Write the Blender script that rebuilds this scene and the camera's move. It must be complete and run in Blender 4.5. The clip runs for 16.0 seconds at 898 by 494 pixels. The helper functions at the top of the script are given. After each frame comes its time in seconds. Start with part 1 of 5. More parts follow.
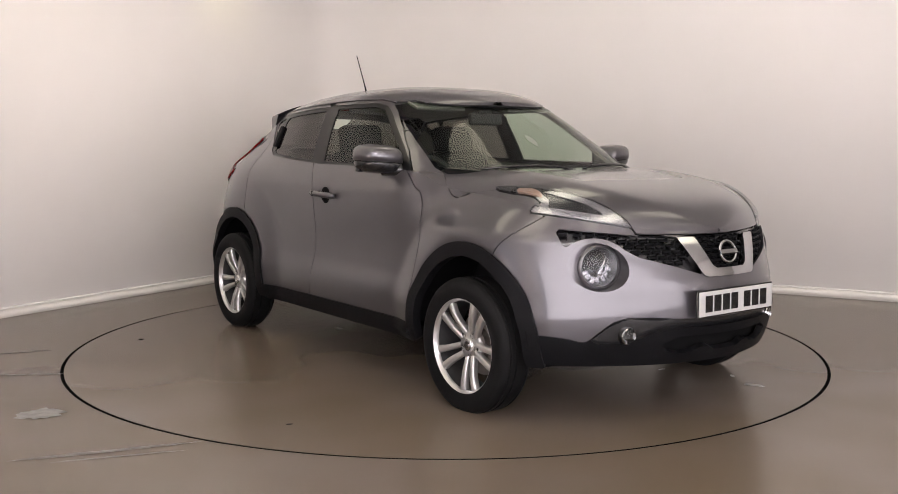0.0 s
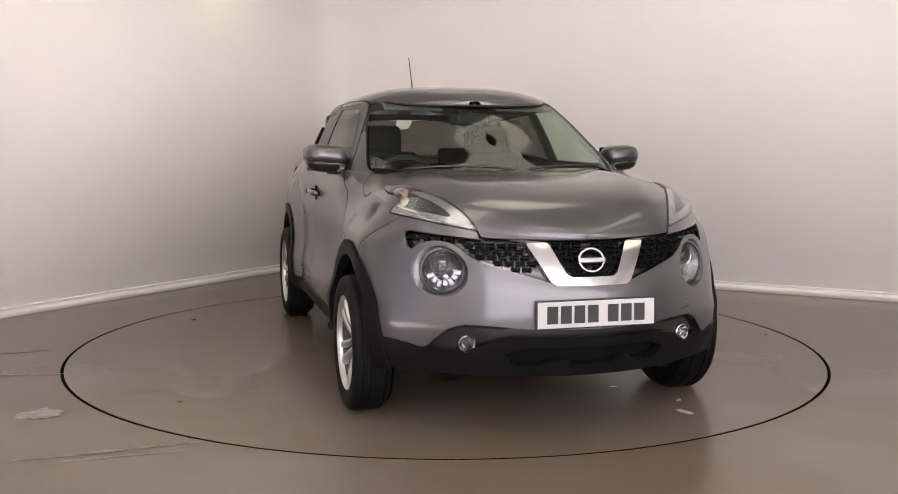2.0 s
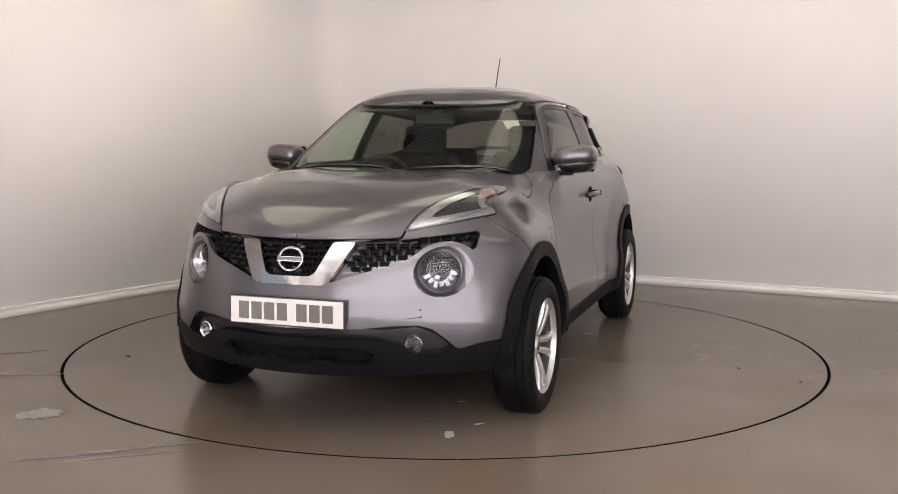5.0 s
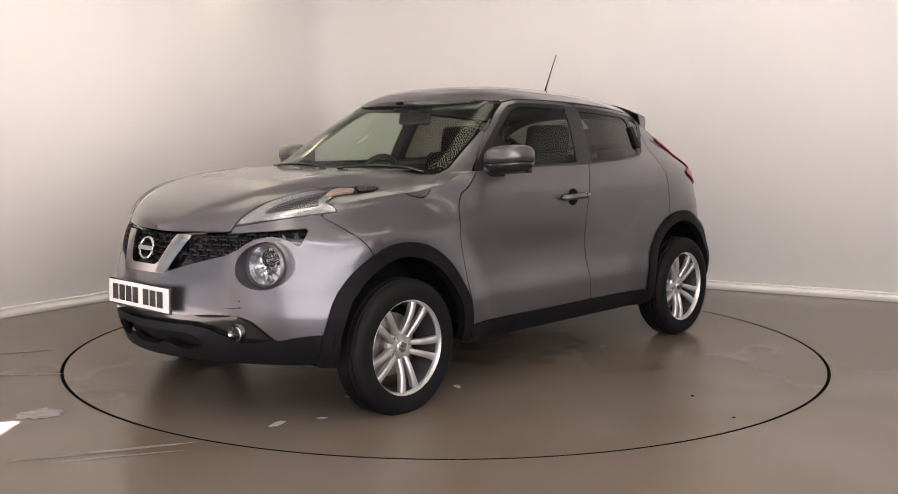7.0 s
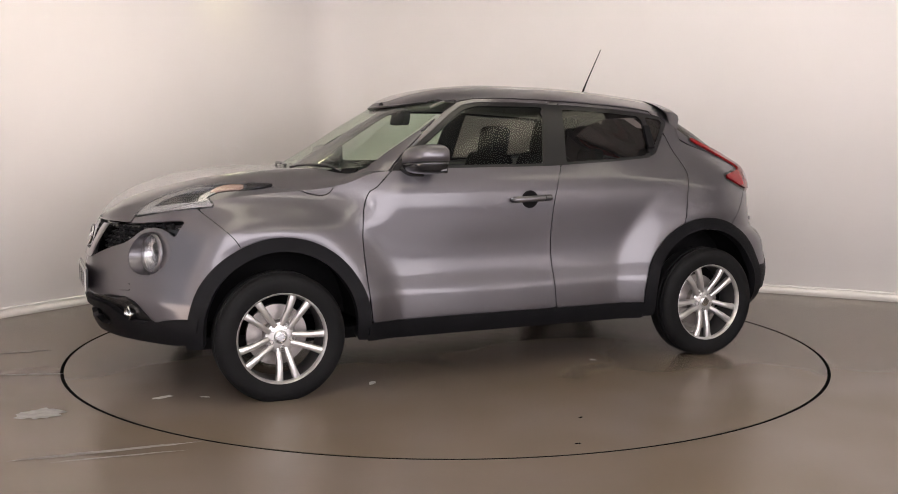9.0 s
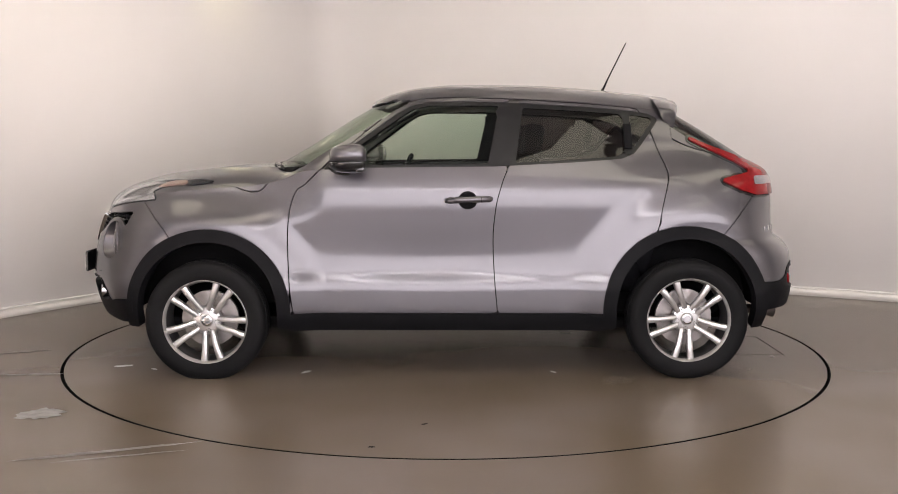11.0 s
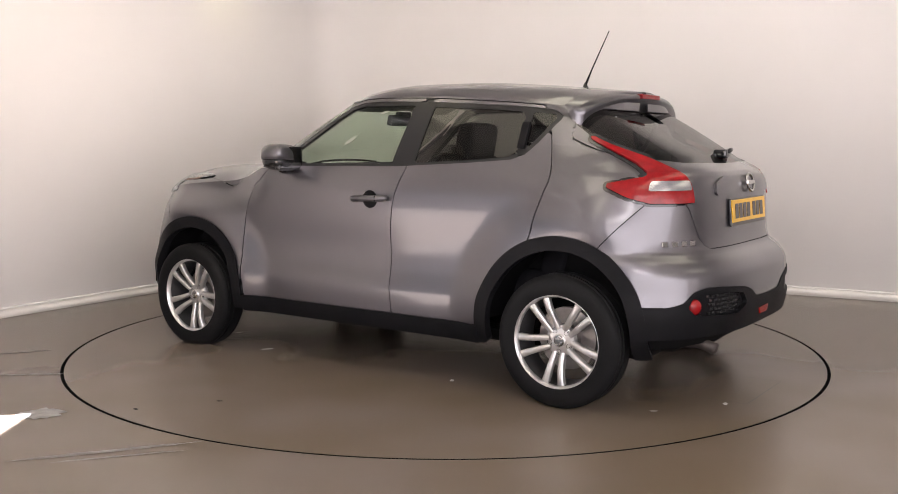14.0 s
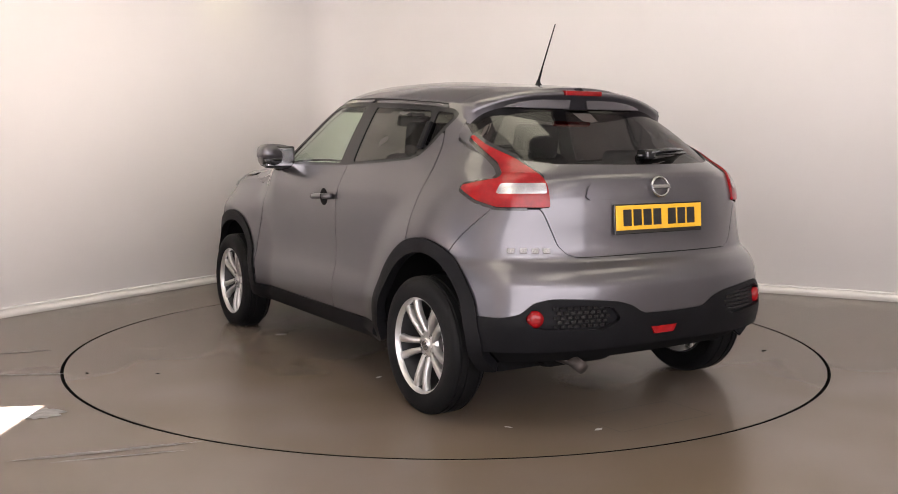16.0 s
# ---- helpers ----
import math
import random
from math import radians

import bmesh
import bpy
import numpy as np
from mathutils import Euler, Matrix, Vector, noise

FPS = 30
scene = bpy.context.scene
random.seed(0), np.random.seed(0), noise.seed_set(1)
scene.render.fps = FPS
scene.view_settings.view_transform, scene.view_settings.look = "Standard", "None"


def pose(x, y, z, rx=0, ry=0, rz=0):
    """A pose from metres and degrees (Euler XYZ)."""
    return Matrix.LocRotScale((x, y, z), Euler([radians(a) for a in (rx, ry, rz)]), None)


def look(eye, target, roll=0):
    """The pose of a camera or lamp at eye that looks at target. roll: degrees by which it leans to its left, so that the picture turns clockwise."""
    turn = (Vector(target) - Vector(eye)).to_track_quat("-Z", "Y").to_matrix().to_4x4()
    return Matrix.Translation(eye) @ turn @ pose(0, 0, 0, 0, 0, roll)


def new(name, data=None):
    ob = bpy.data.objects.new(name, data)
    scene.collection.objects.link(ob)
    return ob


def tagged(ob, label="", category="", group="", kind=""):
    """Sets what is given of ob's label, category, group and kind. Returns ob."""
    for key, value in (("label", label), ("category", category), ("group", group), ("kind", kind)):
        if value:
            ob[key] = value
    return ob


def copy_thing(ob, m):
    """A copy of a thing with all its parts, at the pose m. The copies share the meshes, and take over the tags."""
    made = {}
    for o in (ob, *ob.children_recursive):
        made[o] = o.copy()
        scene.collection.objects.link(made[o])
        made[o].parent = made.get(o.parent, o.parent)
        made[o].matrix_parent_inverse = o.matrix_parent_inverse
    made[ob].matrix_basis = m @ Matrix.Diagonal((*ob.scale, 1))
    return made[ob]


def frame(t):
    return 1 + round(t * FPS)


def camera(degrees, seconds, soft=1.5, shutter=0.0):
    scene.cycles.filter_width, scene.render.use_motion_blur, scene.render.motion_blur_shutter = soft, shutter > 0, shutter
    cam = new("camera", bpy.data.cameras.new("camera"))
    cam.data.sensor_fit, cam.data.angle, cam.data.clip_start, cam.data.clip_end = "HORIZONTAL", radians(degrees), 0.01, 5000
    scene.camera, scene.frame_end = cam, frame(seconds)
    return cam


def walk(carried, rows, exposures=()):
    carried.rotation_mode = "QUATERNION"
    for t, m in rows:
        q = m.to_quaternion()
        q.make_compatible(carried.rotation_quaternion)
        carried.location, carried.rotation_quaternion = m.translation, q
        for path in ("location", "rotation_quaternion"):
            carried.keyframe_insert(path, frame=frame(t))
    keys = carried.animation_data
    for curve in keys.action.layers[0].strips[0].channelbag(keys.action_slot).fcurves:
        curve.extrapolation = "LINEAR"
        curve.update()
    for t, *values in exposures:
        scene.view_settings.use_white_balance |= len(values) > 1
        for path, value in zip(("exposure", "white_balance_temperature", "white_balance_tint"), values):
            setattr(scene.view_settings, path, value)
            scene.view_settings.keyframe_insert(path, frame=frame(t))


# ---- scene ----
cam = camera(50.24, 16.0, soft=0.9)
EYE = pose(0, -5.869, 1.233, 90 - 6.18, -0.159, -0.146)
walk(cam, [(0.0, EYE), (16.0, EYE)])

# ---- light ----
world = bpy.data.worlds.new("world")
scene.world = world
world.use_nodes = True
world.node_tree.nodes["Background"].inputs[0].default_value = (0.75, 0.8, 0.9, 1)
world.node_tree.nodes["Background"].inputs[1].default_value = 0.1
scene.view_settings.exposure = 2.80
sun_data = bpy.data.lights.new("sun", "SUN")
sun_data.energy, sun_data.angle, sun_data.color = 24.0, radians(0.6), (0.96, 0.93, 1.0)
sun = new("sun", sun_data)
sun.matrix_world = look((-10.0, -3.07, 10.5), (-2.0, -1.79, 0))


def area_lamp(name, at, aim, sx, sy, watts, colour):
    data = bpy.data.lights.new(name, "AREA")
    data.shape, data.size, data.size_y, data.energy, data.color = "RECTANGLE", sx, sy, watts, colour
    ob = new(name, data)
    ob.matrix_world = look(at, aim)
    return ob


# ---- materials ----
MATS = {}


def mat(name, colour, rough=0.5, metal=0.0, coat=0.0, bump=0.0, bump_scale=200.0, vary=0.0, vary_scale=3.0, glow=None, glow_strength=0.0, spec=0.5, coords="Object"):
    """A surface with two scales of variation in colour and roughness and a fine relief."""
    m = bpy.data.materials.new(name)
    m.use_nodes = True
    nt = m.node_tree
    b = nt.nodes["Principled BSDF"]
    b.inputs["Base Color"].default_value = (*colour, 1)
    b.inputs["Roughness"].default_value = rough
    b.inputs["Metallic"].default_value = metal
    b.inputs["Coat Weight"].default_value = coat
    b.inputs["Coat Roughness"].default_value = 0.12 if metal == 0.75 else 0.04
    b.inputs["Specular IOR Level"].default_value = spec
    tc = nt.nodes.new("ShaderNodeTexCoord")
    if vary:
        n1 = nt.nodes.new("ShaderNodeTexNoise")
        n1.inputs["Scale"].default_value, n1.inputs["Detail"].default_value = vary_scale, 8
        nt.links.new(tc.outputs[coords], n1.inputs["Vector"])
        ramp = nt.nodes.new("ShaderNodeMapRange")
        ramp.inputs["From Min"].default_value, ramp.inputs["From Max"].default_value = 0.3, 0.7
        ramp.inputs["To Min"].default_value, ramp.inputs["To Max"].default_value = 1 - vary, 1 + vary
        nt.links.new(n1.outputs["Fac"], ramp.inputs["Value"])
        mul = nt.nodes.new("ShaderNodeVectorMath")
        mul.operation = "SCALE"
        mul.inputs[0].default_value = colour
        nt.links.new(ramp.outputs[0], mul.inputs["Scale"])
        nt.links.new(mul.outputs[0], b.inputs["Base Color"])
        r2 = nt.nodes.new("ShaderNodeMapRange")
        r2.inputs["To Min"].default_value, r2.inputs["To Max"].default_value = rough * (1 - vary), min(1, rough * (1 + vary))
        nt.links.new(n1.outputs["Fac"], r2.inputs["Value"])
        nt.links.new(r2.outputs[0], b.inputs["Roughness"])
    if bump:
        n2 = nt.nodes.new("ShaderNodeTexNoise")
        n2.inputs["Scale"].default_value, n2.inputs["Detail"].default_value = bump_scale, 3
        nt.links.new(tc.outputs[coords], n2.inputs["Vector"])
        bp = nt.nodes.new("ShaderNodeBump")
        bp.inputs["Strength"].default_value, bp.inputs["Distance"].default_value = bump, 0.002
        nt.links.new(n2.outputs["Fac"], bp.inputs["Height"])
        nt.links.new(bp.outputs[0], b.inputs["Normal"])
    if glow:
        b.inputs["Emission Color"].default_value = (*glow, 1)
        b.inputs["Emission Strength"].default_value = glow_strength
    MATS[name] = m
    return m


def glass(name, tint, mirror=0.04, rough=0.05):
    """A thin pane: tinted see-through with a gloss that grows at grazing angles."""
    m = bpy.data.materials.new(name)
    m.use_nodes = True
    nt = m.node_tree
    nt.nodes.remove(nt.nodes["Principled BSDF"])
    clear = nt.nodes.new("ShaderNodeBsdfTransparent")
    clear.inputs[0].default_value = (*tint, 1)
    gloss = nt.nodes.new("ShaderNodeBsdfGlossy")
    gloss.inputs["Roughness"].default_value = rough
    fr = nt.nodes.new("ShaderNodeLayerWeight")
    fr.inputs[0].default_value = 0.5
    power = nt.nodes.new("ShaderNodeMath")
    power.operation = "POWER"
    power.inputs[1].default_value = 4.0
    nt.links.new(fr.outputs["Facing"], power.inputs[0])
    add = nt.nodes.new("ShaderNodeMath")
    add.operation = "MULTIPLY_ADD"
    add.inputs[1].default_value, add.inputs[2].default_value = 0.7, 0.025 + mirror
    nt.links.new(power.outputs[0], add.inputs[0])
    mix = nt.nodes.new("ShaderNodeMixShader")
    nt.links.new(add.outputs[0], mix.inputs[0])
    nt.links.new(clear.outputs[0], mix.inputs[1])
    nt.links.new(gloss.outputs[0], mix.inputs[2])
    nt.links.new(mix.outputs[0], nt.nodes["Material Output"].inputs[0])
    MATS[name] = m
    return m


PAINT = mat("grey_metallic_paint", (0.092, 0.088, 0.099), 0.37, 0.75, 1.0, 0.02, 1800, 0.05, 900)
BLACK = mat("black_textured_plastic", (0.0065, 0.0065, 0.0075), 0.46, 0, 0, 0.2, 900, 0.15, 6, spec=0.07)
GLOSS_BLACK = mat("gloss_black_plastic", (0.01, 0.01, 0.011), 0.18, 0, 0.3, 0, 1, 0.1, 4)
PILLAR = mat("satin_black_pillar", (0.008, 0.008, 0.009), 0.3, 0, 0, 0.05, 300, 0.15, 6, spec=0.3)
INNER = mat("dark_inner_shell", (0.005, 0.005, 0.0055), 0.9, 0, 0, 0, 1, 0.2, 5, spec=0.1)
RUBBER = mat("tyre_rubber", (0.0055, 0.0055, 0.006), 0.62, 0, 0, 0.3, 300, 0.25, 9, spec=0.12)
ALLOY = mat("silver_alloy", (0.5, 0.495, 0.49), 0.3, 0.8, 0.4, 0.03, 400, 0.08, 12)
BARREL = mat("dark_rim_barrel", (0.06, 0.06, 0.062), 0.45, 0.6, 0, 0.05, 300, 0.2, 12)
CHROME = mat("chrome", (0.46, 0.46, 0.47), 0.13, 1.0, 0, 0, 1, 0.03, 8)
WHITE_PLATE = mat("white_plate", (0.47, 0.47, 0.465), 0.35, 0, 0.3, 0, 1, 0.03, 20)
YELLOW_PLATE = mat("yellow_plate", (0.66, 0.37, 0.015), 0.35, 0, 0.3, 0, 1, 0.03, 20)
RED_LENS = mat("red_lens", (0.20, 0.004, 0.006), 0.14, 0, 0.12, 0.15, 160, 0.2, 30, spec=0.3)
CLEAR_LENS = mat("clear_lens_reflector", (0.33, 0.33, 0.35), 0.2, 0.8, 1.0, 0.35, 90, 0.15, 40)
LAMP_DARK = mat("smoked_lamp_interior", (0.09, 0.09, 0.095), 0.22, 0.9, 0, 0.3, 70, 0.3, 25)
AMBER = mat("amber_bulb", (0.36, 0.24, 0.19), 0.25, 0.2, 1.0, 0.3, 90, 0.1, 30)
FABRIC = mat("seat_fabric", (0.012, 0.012, 0.014), 0.95, 0, 0, 0, 1, 0.1, 4, spec=0.04)
TRIM_IN = mat("interior_plastic", (0.03, 0.03, 0.032), 0.75, 0, 0, 0, 1, 0.1, 4, spec=0.15)
HEADLINER = mat("headliner_cloth", (0.16, 0.155, 0.145), 0.95, 0, 0, 0, 1, 0.04, 4, spec=0.05)
STEEL = mat("brake_steel", (0.28, 0.26, 0.25), 0.4, 0.9, 0, 0.1, 200, 0.25, 14)
RUST = mat("rusty_steel", (0.06, 0.05, 0.045), 0.6, 0.5, 0, 0.3, 120, 0.35, 20)
SCREEN_GLASS = glass("windscreen_glass", (0.76, 0.84, 0.74), 0.0, 0.0)
SIDE_GLASS = glass("side_glass", (0.74, 0.83, 0.75), 0.0, 0.0)
TINT_GLASS = glass("privacy_glass", (0.20, 0.185, 0.18), 0.01, 0.0)
LAMP_GLASS = glass("lamp_cover", (0.93, 0.94, 0.95), 0.01, 0.02)


def floor_mat(name, seed):
    """Worn brown-grey painted concrete: broad stains, fine specks, soft satin sheen."""
    m = bpy.data.materials.new(name)
    m.use_nodes = True
    nt = m.node_tree
    b = nt.nodes["Principled BSDF"]
    tc = nt.nodes.new("ShaderNodeTexCoord")
    mp = nt.nodes.new("ShaderNodeMapping")
    mp.inputs["Location"].default_value = (seed, seed * 2, 0)
    nt.links.new(tc.outputs["Object"], mp.inputs["Vector"])

    def noise_at(scale, detail, lo, hi):
        n = nt.nodes.new("ShaderNodeTexNoise")
        n.inputs["Scale"].default_value, n.inputs["Detail"].default_value = scale, detail
        nt.links.new(mp.outputs[0], n.inputs["Vector"])
        r = nt.nodes.new("ShaderNodeMapRange")
        r.inputs["From Min"].default_value, r.inputs["From Max"].default_value = lo, hi
        nt.links.new(n.outputs["Fac"], r.inputs["Value"])
        return r.outputs[0]

    def mix(a, c, fac):
        x = nt.nodes.new("ShaderNodeMix")
        x.data_type = "RGBA"
        nt.links.new(fac, x.inputs["Factor"])
        for sock, v in ((x.inputs[6], a), (x.inputs[7], c)):
            if isinstance(v, tuple):
                sock.default_value = (*v, 1)
            else:
                nt.links.new(v, sock)
        return x.outputs[2]

    base = mix((0.142, 0.114, 0.092), (0.164, 0.139, 0.122), noise_at(0.6, 1, 0.2, 0.8))
    base = mix(base, (0.102, 0.073, 0.039), noise_at(0.9, 2, 0.30, 1.0))
    base = mix(base, (0.19, 0.175, 0.16), noise_at(34, 3, 0.74, 1.2))
    base = mix(base, (0.09, 0.072, 0.056), noise_at(70, 3, 0.72, 1.0))
    nt.links.new(base, b.inputs["Base Color"])
    b.inputs["Roughness"].default_value = 0.27
    bp = nt.nodes.new("ShaderNodeBump")
    bp.inputs["Strength"].default_value, bp.inputs["Distance"].default_value = 0.05, 0.001
    nt.links.new(noise_at(140, 2, 0, 1), bp.inputs["Height"])
    nt.links.new(bp.outputs[0], b.inputs["Normal"])
    return m


FLOOR = floor_mat("worn_painted_floor", 3.1)
TABLE = floor_mat("turntable_floor", 7.7)
WALL = mat("cream_wall_paint", (0.78, 0.755, 0.725), 0.75, 0, 0, 0.06, 60, 0.015, 1.2)
SKIRT = mat("skirting_paint", (0.66, 0.64, 0.6), 0.5, 0, 0, 0.05, 80, 0.04, 3)
CEILING = mat("ceiling_white", (0.5, 0.5, 0.5), 0.85, 0, 0, 0.1, 40, 0.03, 2)
WALL_MARK = mat("wall_scuff", (0.5, 0.46, 0.43), 0.8, 0, 0, 0, 1, 0.2, 60)
BLOCKER_PAINT = mat("grey_blocker_paint", (0.3, 0.3, 0.3), 0.5, 0, 0, 0.05, 90, 0.05, 4)
GAP = mat("dark_gap", (0.004, 0.004, 0.004), 0.95, spec=0.0)
SCUFF = mat("chipped_floor_patch", (0.24, 0.235, 0.23), 0.6, 0, 0, 0.3, 60, 0.35, 25)
STREAK = mat("faint_streak", (0.17, 0.155, 0.147), 0.5, 0, 0, 0.1, 60, 0.25, 14)
JOINT = mat("floor_joint", (0.055, 0.045, 0.038), 0.8, spec=0.1)
MARK = mat("scuff_mark", (0.35, 0.33, 0.31), 0.8, 0, 0, 0, 1, 0.2, 30)


# ---- mesh helpers ----
def mesh_of(name, verts, faces, material, normals=None, smooth=True):
    me = bpy.data.meshes.new(name)
    me.from_pydata([tuple(float(c) for c in v) for v in verts], [], faces)
    me.materials.append(material)
    if smooth:
        me.polygons.foreach_set("use_smooth", [True] * len(me.polygons))
    if normals is not None:
        me.normals_split_custom_set_from_vertices([tuple(float(c) for c in n) for n in normals])
    return me


def part(name, data, material=None, parent=None, label=""):
    """Links a bmesh or mesh as one object under a thing or a part."""
    if isinstance(data, bmesh.types.BMesh):
        me = bpy.data.meshes.new(name)
        bmesh.ops.recalc_face_normals(data, faces=data.faces)
        data.to_mesh(me)
        data.free()
        me.materials.append(material)
    else:
        me = data
    ob = new(name, me)
    if parent is not None:
        ob.parent = parent
    if label:
        ob["label"] = label
    return ob


def smooth_by_angle(bm, degrees=35):
    lim = radians(degrees)
    for f in bm.faces:
        f.smooth = True
    for e in bm.edges:
        if len(e.link_faces) == 2 and e.calc_face_angle(0) > lim:
            e.smooth = False
    return bm


def box(bm, lo, hi, m=None, bevel=0.0, segments=2):
    made = bmesh.ops.create_cube(bm, size=1)["verts"]
    c = [(a + b) / 2 for a, b in zip(lo, hi)]
    d = [b - a for a, b in zip(lo, hi)]
    for v in made:
        v.co = Vector((c[i] + v.co[i] * d[i] for i in range(3)))
    if bevel:
        edges = list({e for v in made for e in v.link_edges})
        made = [g for g in bmesh.ops.bevel(bm, geom=edges, offset=bevel, segments=segments, affect="EDGES", profile=0.6)["verts"]] + [v for v in made if v.is_valid]
    if m is not None:
        bmesh.ops.transform(bm, matrix=m, verts=[v for v in set(made) if v.is_valid])
    return bm


def lathe(bm, profile, axis="y", n=48, centre=(0, 0, 0), a0=0.0, a1=2 * math.pi):
    """Turns (radius, along) pairs round an axis through centre."""
    full = abs(a1 - a0 - 2 * math.pi) < 1e-6
    cols = n if full else n + 1
    rows = []
    for i in range(cols):
        a = a0 + (a1 - a0) * i / n
        row = []
        for r, h in profile:
            p = {"y": (r * math.cos(a), h, r * math.sin(a)), "x": (h, r * math.cos(a), r * math.sin(a)), "z": (r * math.cos(a), r * math.sin(a), h)}[axis]
            row.append(bm.verts.new(Vector(p) + Vector(centre)))
        rows.append(row)
    for i in range(n):
        a, b = rows[i], rows[(i + 1) % cols]
        for j in range(len(profile) - 1):
            bm.faces.new((a[j], a[j + 1], b[j + 1], b[j]))
    bmesh.ops.remove_doubles(bm, verts=bm.verts, dist=1e-6)
    return bm


def sweep(bm, pts, radius, n=8, closed=False):
    """A round tube along points; radius may be a list."""
    pts = [Vector(p) for p in pts]
    rad = radius if isinstance(radius, (list, tuple)) else [radius] * len(pts)
    rings = []
    for i, p in enumerate(pts):
        if closed:
            t = pts[(i + 1) % len(pts)] - pts[i - 1]
        else:
            t = pts[min(i + 1, len(pts) - 1)] - pts[max(i - 1, 0)]
        q = t.to_track_quat("Z", "Y").to_matrix()
        rings.append([bm.verts.new(p + q @ Vector((rad[i] * math.cos(2 * math.pi * k / n), rad[i] * math.sin(2 * math.pi * k / n), 0))) for k in range(n)])
    for i in range(len(rings) - (0 if closed else 1)):
        a, b = rings[i], rings[(i + 1) % len(rings)]
        for k in range(n):
            bm.faces.new((a[k], a[(k + 1) % n], b[(k + 1) % n], b[k]))
    if not closed:
        bm.faces.new(rings[0][::-1])
        bm.faces.new(rings[-1])
    for f in bm.faces:
        f.smooth = True
    return bm


def prism(bm, outline, depth, m):
    """A flat outline (x, y pairs) raised by depth along z, then moved by m."""
    a = [bm.verts.new(m @ Vector((x, y, 0))) for x, y in outline]
    b = [bm.verts.new(m @ Vector((x, y, depth))) for x, y in outline]
    bm.faces.new(a[::-1])
    bm.faces.new(b)
    n = len(a)
    for i in range(n):
        bm.faces.new((a[i], a[(i + 1) % n], b[(i + 1) % n], b[i]))
    return bm


# ---- room ----
LEFT_A, CORNER, RIGHT_B = Vector((-3.45, 0.283)), Vector((-1.125, 4.048)), Vector((9.0, -1.295))
CEIL = 4.0


def wall_path():
    """Plan of the two long walls with their rounded corner."""
    d1, d2 = (CORNER - LEFT_A).normalized(), (RIGHT_B - CORNER).normalized()
    r = 0.45
    p0, p1 = CORNER - d1 * r, CORNER + d2 * r
    pts = [LEFT_A] + [p0.lerp(CORNER, t).lerp(CORNER.lerp(p1, t), t) for t in [i / 12 for i in range(13)]] + [RIGHT_B]
    return pts


def wall_strip(name, pts, z0, z1, thick, material, label):
    bm = bmesh.new()
    n = len(pts)
    rows = []
    for i, p in enumerate(pts):
        t = (pts[min(i + 1, n - 1)] - pts[max(i - 1, 0)]).normalized()
        nrm = Vector((-t.y, t.x))
        q = p + nrm * thick
        rows.append([bm.verts.new((p.x, p.y, z0)), bm.verts.new((p.x, p.y, z1)), bm.verts.new((q.x, q.y, z1)), bm.verts.new((q.x, q.y, z0))])
    for a, b in zip(rows, rows[1:]):
        for k in range(4):
            bm.faces.new((a[k], a[(k + 1) % 4], b[(k + 1) % 4], b[k]))
    bm.faces.new(rows[0])
    bm.faces.new(rows[-1][::-1])
    smooth_by_angle(bm)
    return tagged(part(name, bm, material), label, kind="structure")


PLAN = wall_path()
SKIRT_H = 0.062
# past the edge of the view the wall turns, and a doorway opens to the yard
DOOR_FAR, DOOR_NEAR, DOOR_H = Vector((-3.45, -1.71)), Vector((-3.45, -5.2)), 2.3
NEAR = [RIGHT_B, Vector((9.0, -8.5)), Vector((-3.45, -8.5))]
wall_strip("wall_back", PLAN, 0, CEIL, 0.2, WALL, "smooth cream painted wall with a rounded corner")
wall_strip("wall_left", [DOOR_FAR, LEFT_A], 0, CEIL, 0.2, WALL, "cream painted wall beside the doorway")
wall_strip("wall_left", [NEAR[2], DOOR_NEAR], 0, CEIL, 0.2, WALL, "cream painted wall before the doorway")
wall_strip("wall_lintel", [DOOR_NEAR, DOOR_FAR], DOOR_H, CEIL, 0.2, WALL, "cream wall above the doorway")
wall_strip("wall_right", NEAR[:2], 0, CEIL, 0.2, WALL, "cream painted side wall")
wall_strip("wall_near", NEAR[1:], 0, 0.5, 0.2, WALL, "cream wall below the added fill light")
wall_strip("wall_near", NEAR[1:], 3.3, CEIL, 0.2, WALL, "cream wall above the added fill light")


def offset_path(pts, d):
    out = []
    for i, p in enumerate(pts):
        t = (pts[min(i + 1, len(pts) - 1)] - pts[max(i - 1, 0)]).normalized()
        out.append(p + Vector((t.y, -t.x)) * d)
    return out


wall_strip("baseboard", offset_path(PLAN, 0.016), 0, SKIRT_H, 0.014, SKIRT, "pale painted skirting board along the wall")
wall_strip("trim", offset_path(PLAN, 0.021), SKIRT_H, SKIRT_H + 0.012, 0.02, WALL, "white cap strip on the skirting board")

bm = bmesh.new()
box(bm, (-3.65, -10, CEIL), (10, 6, CEIL + 0.2))
tagged(part("ceiling", bm, CEILING), "plain pale grey ceiling", kind="structure")

R_TABLE = 2.214
bm = bmesh.new()
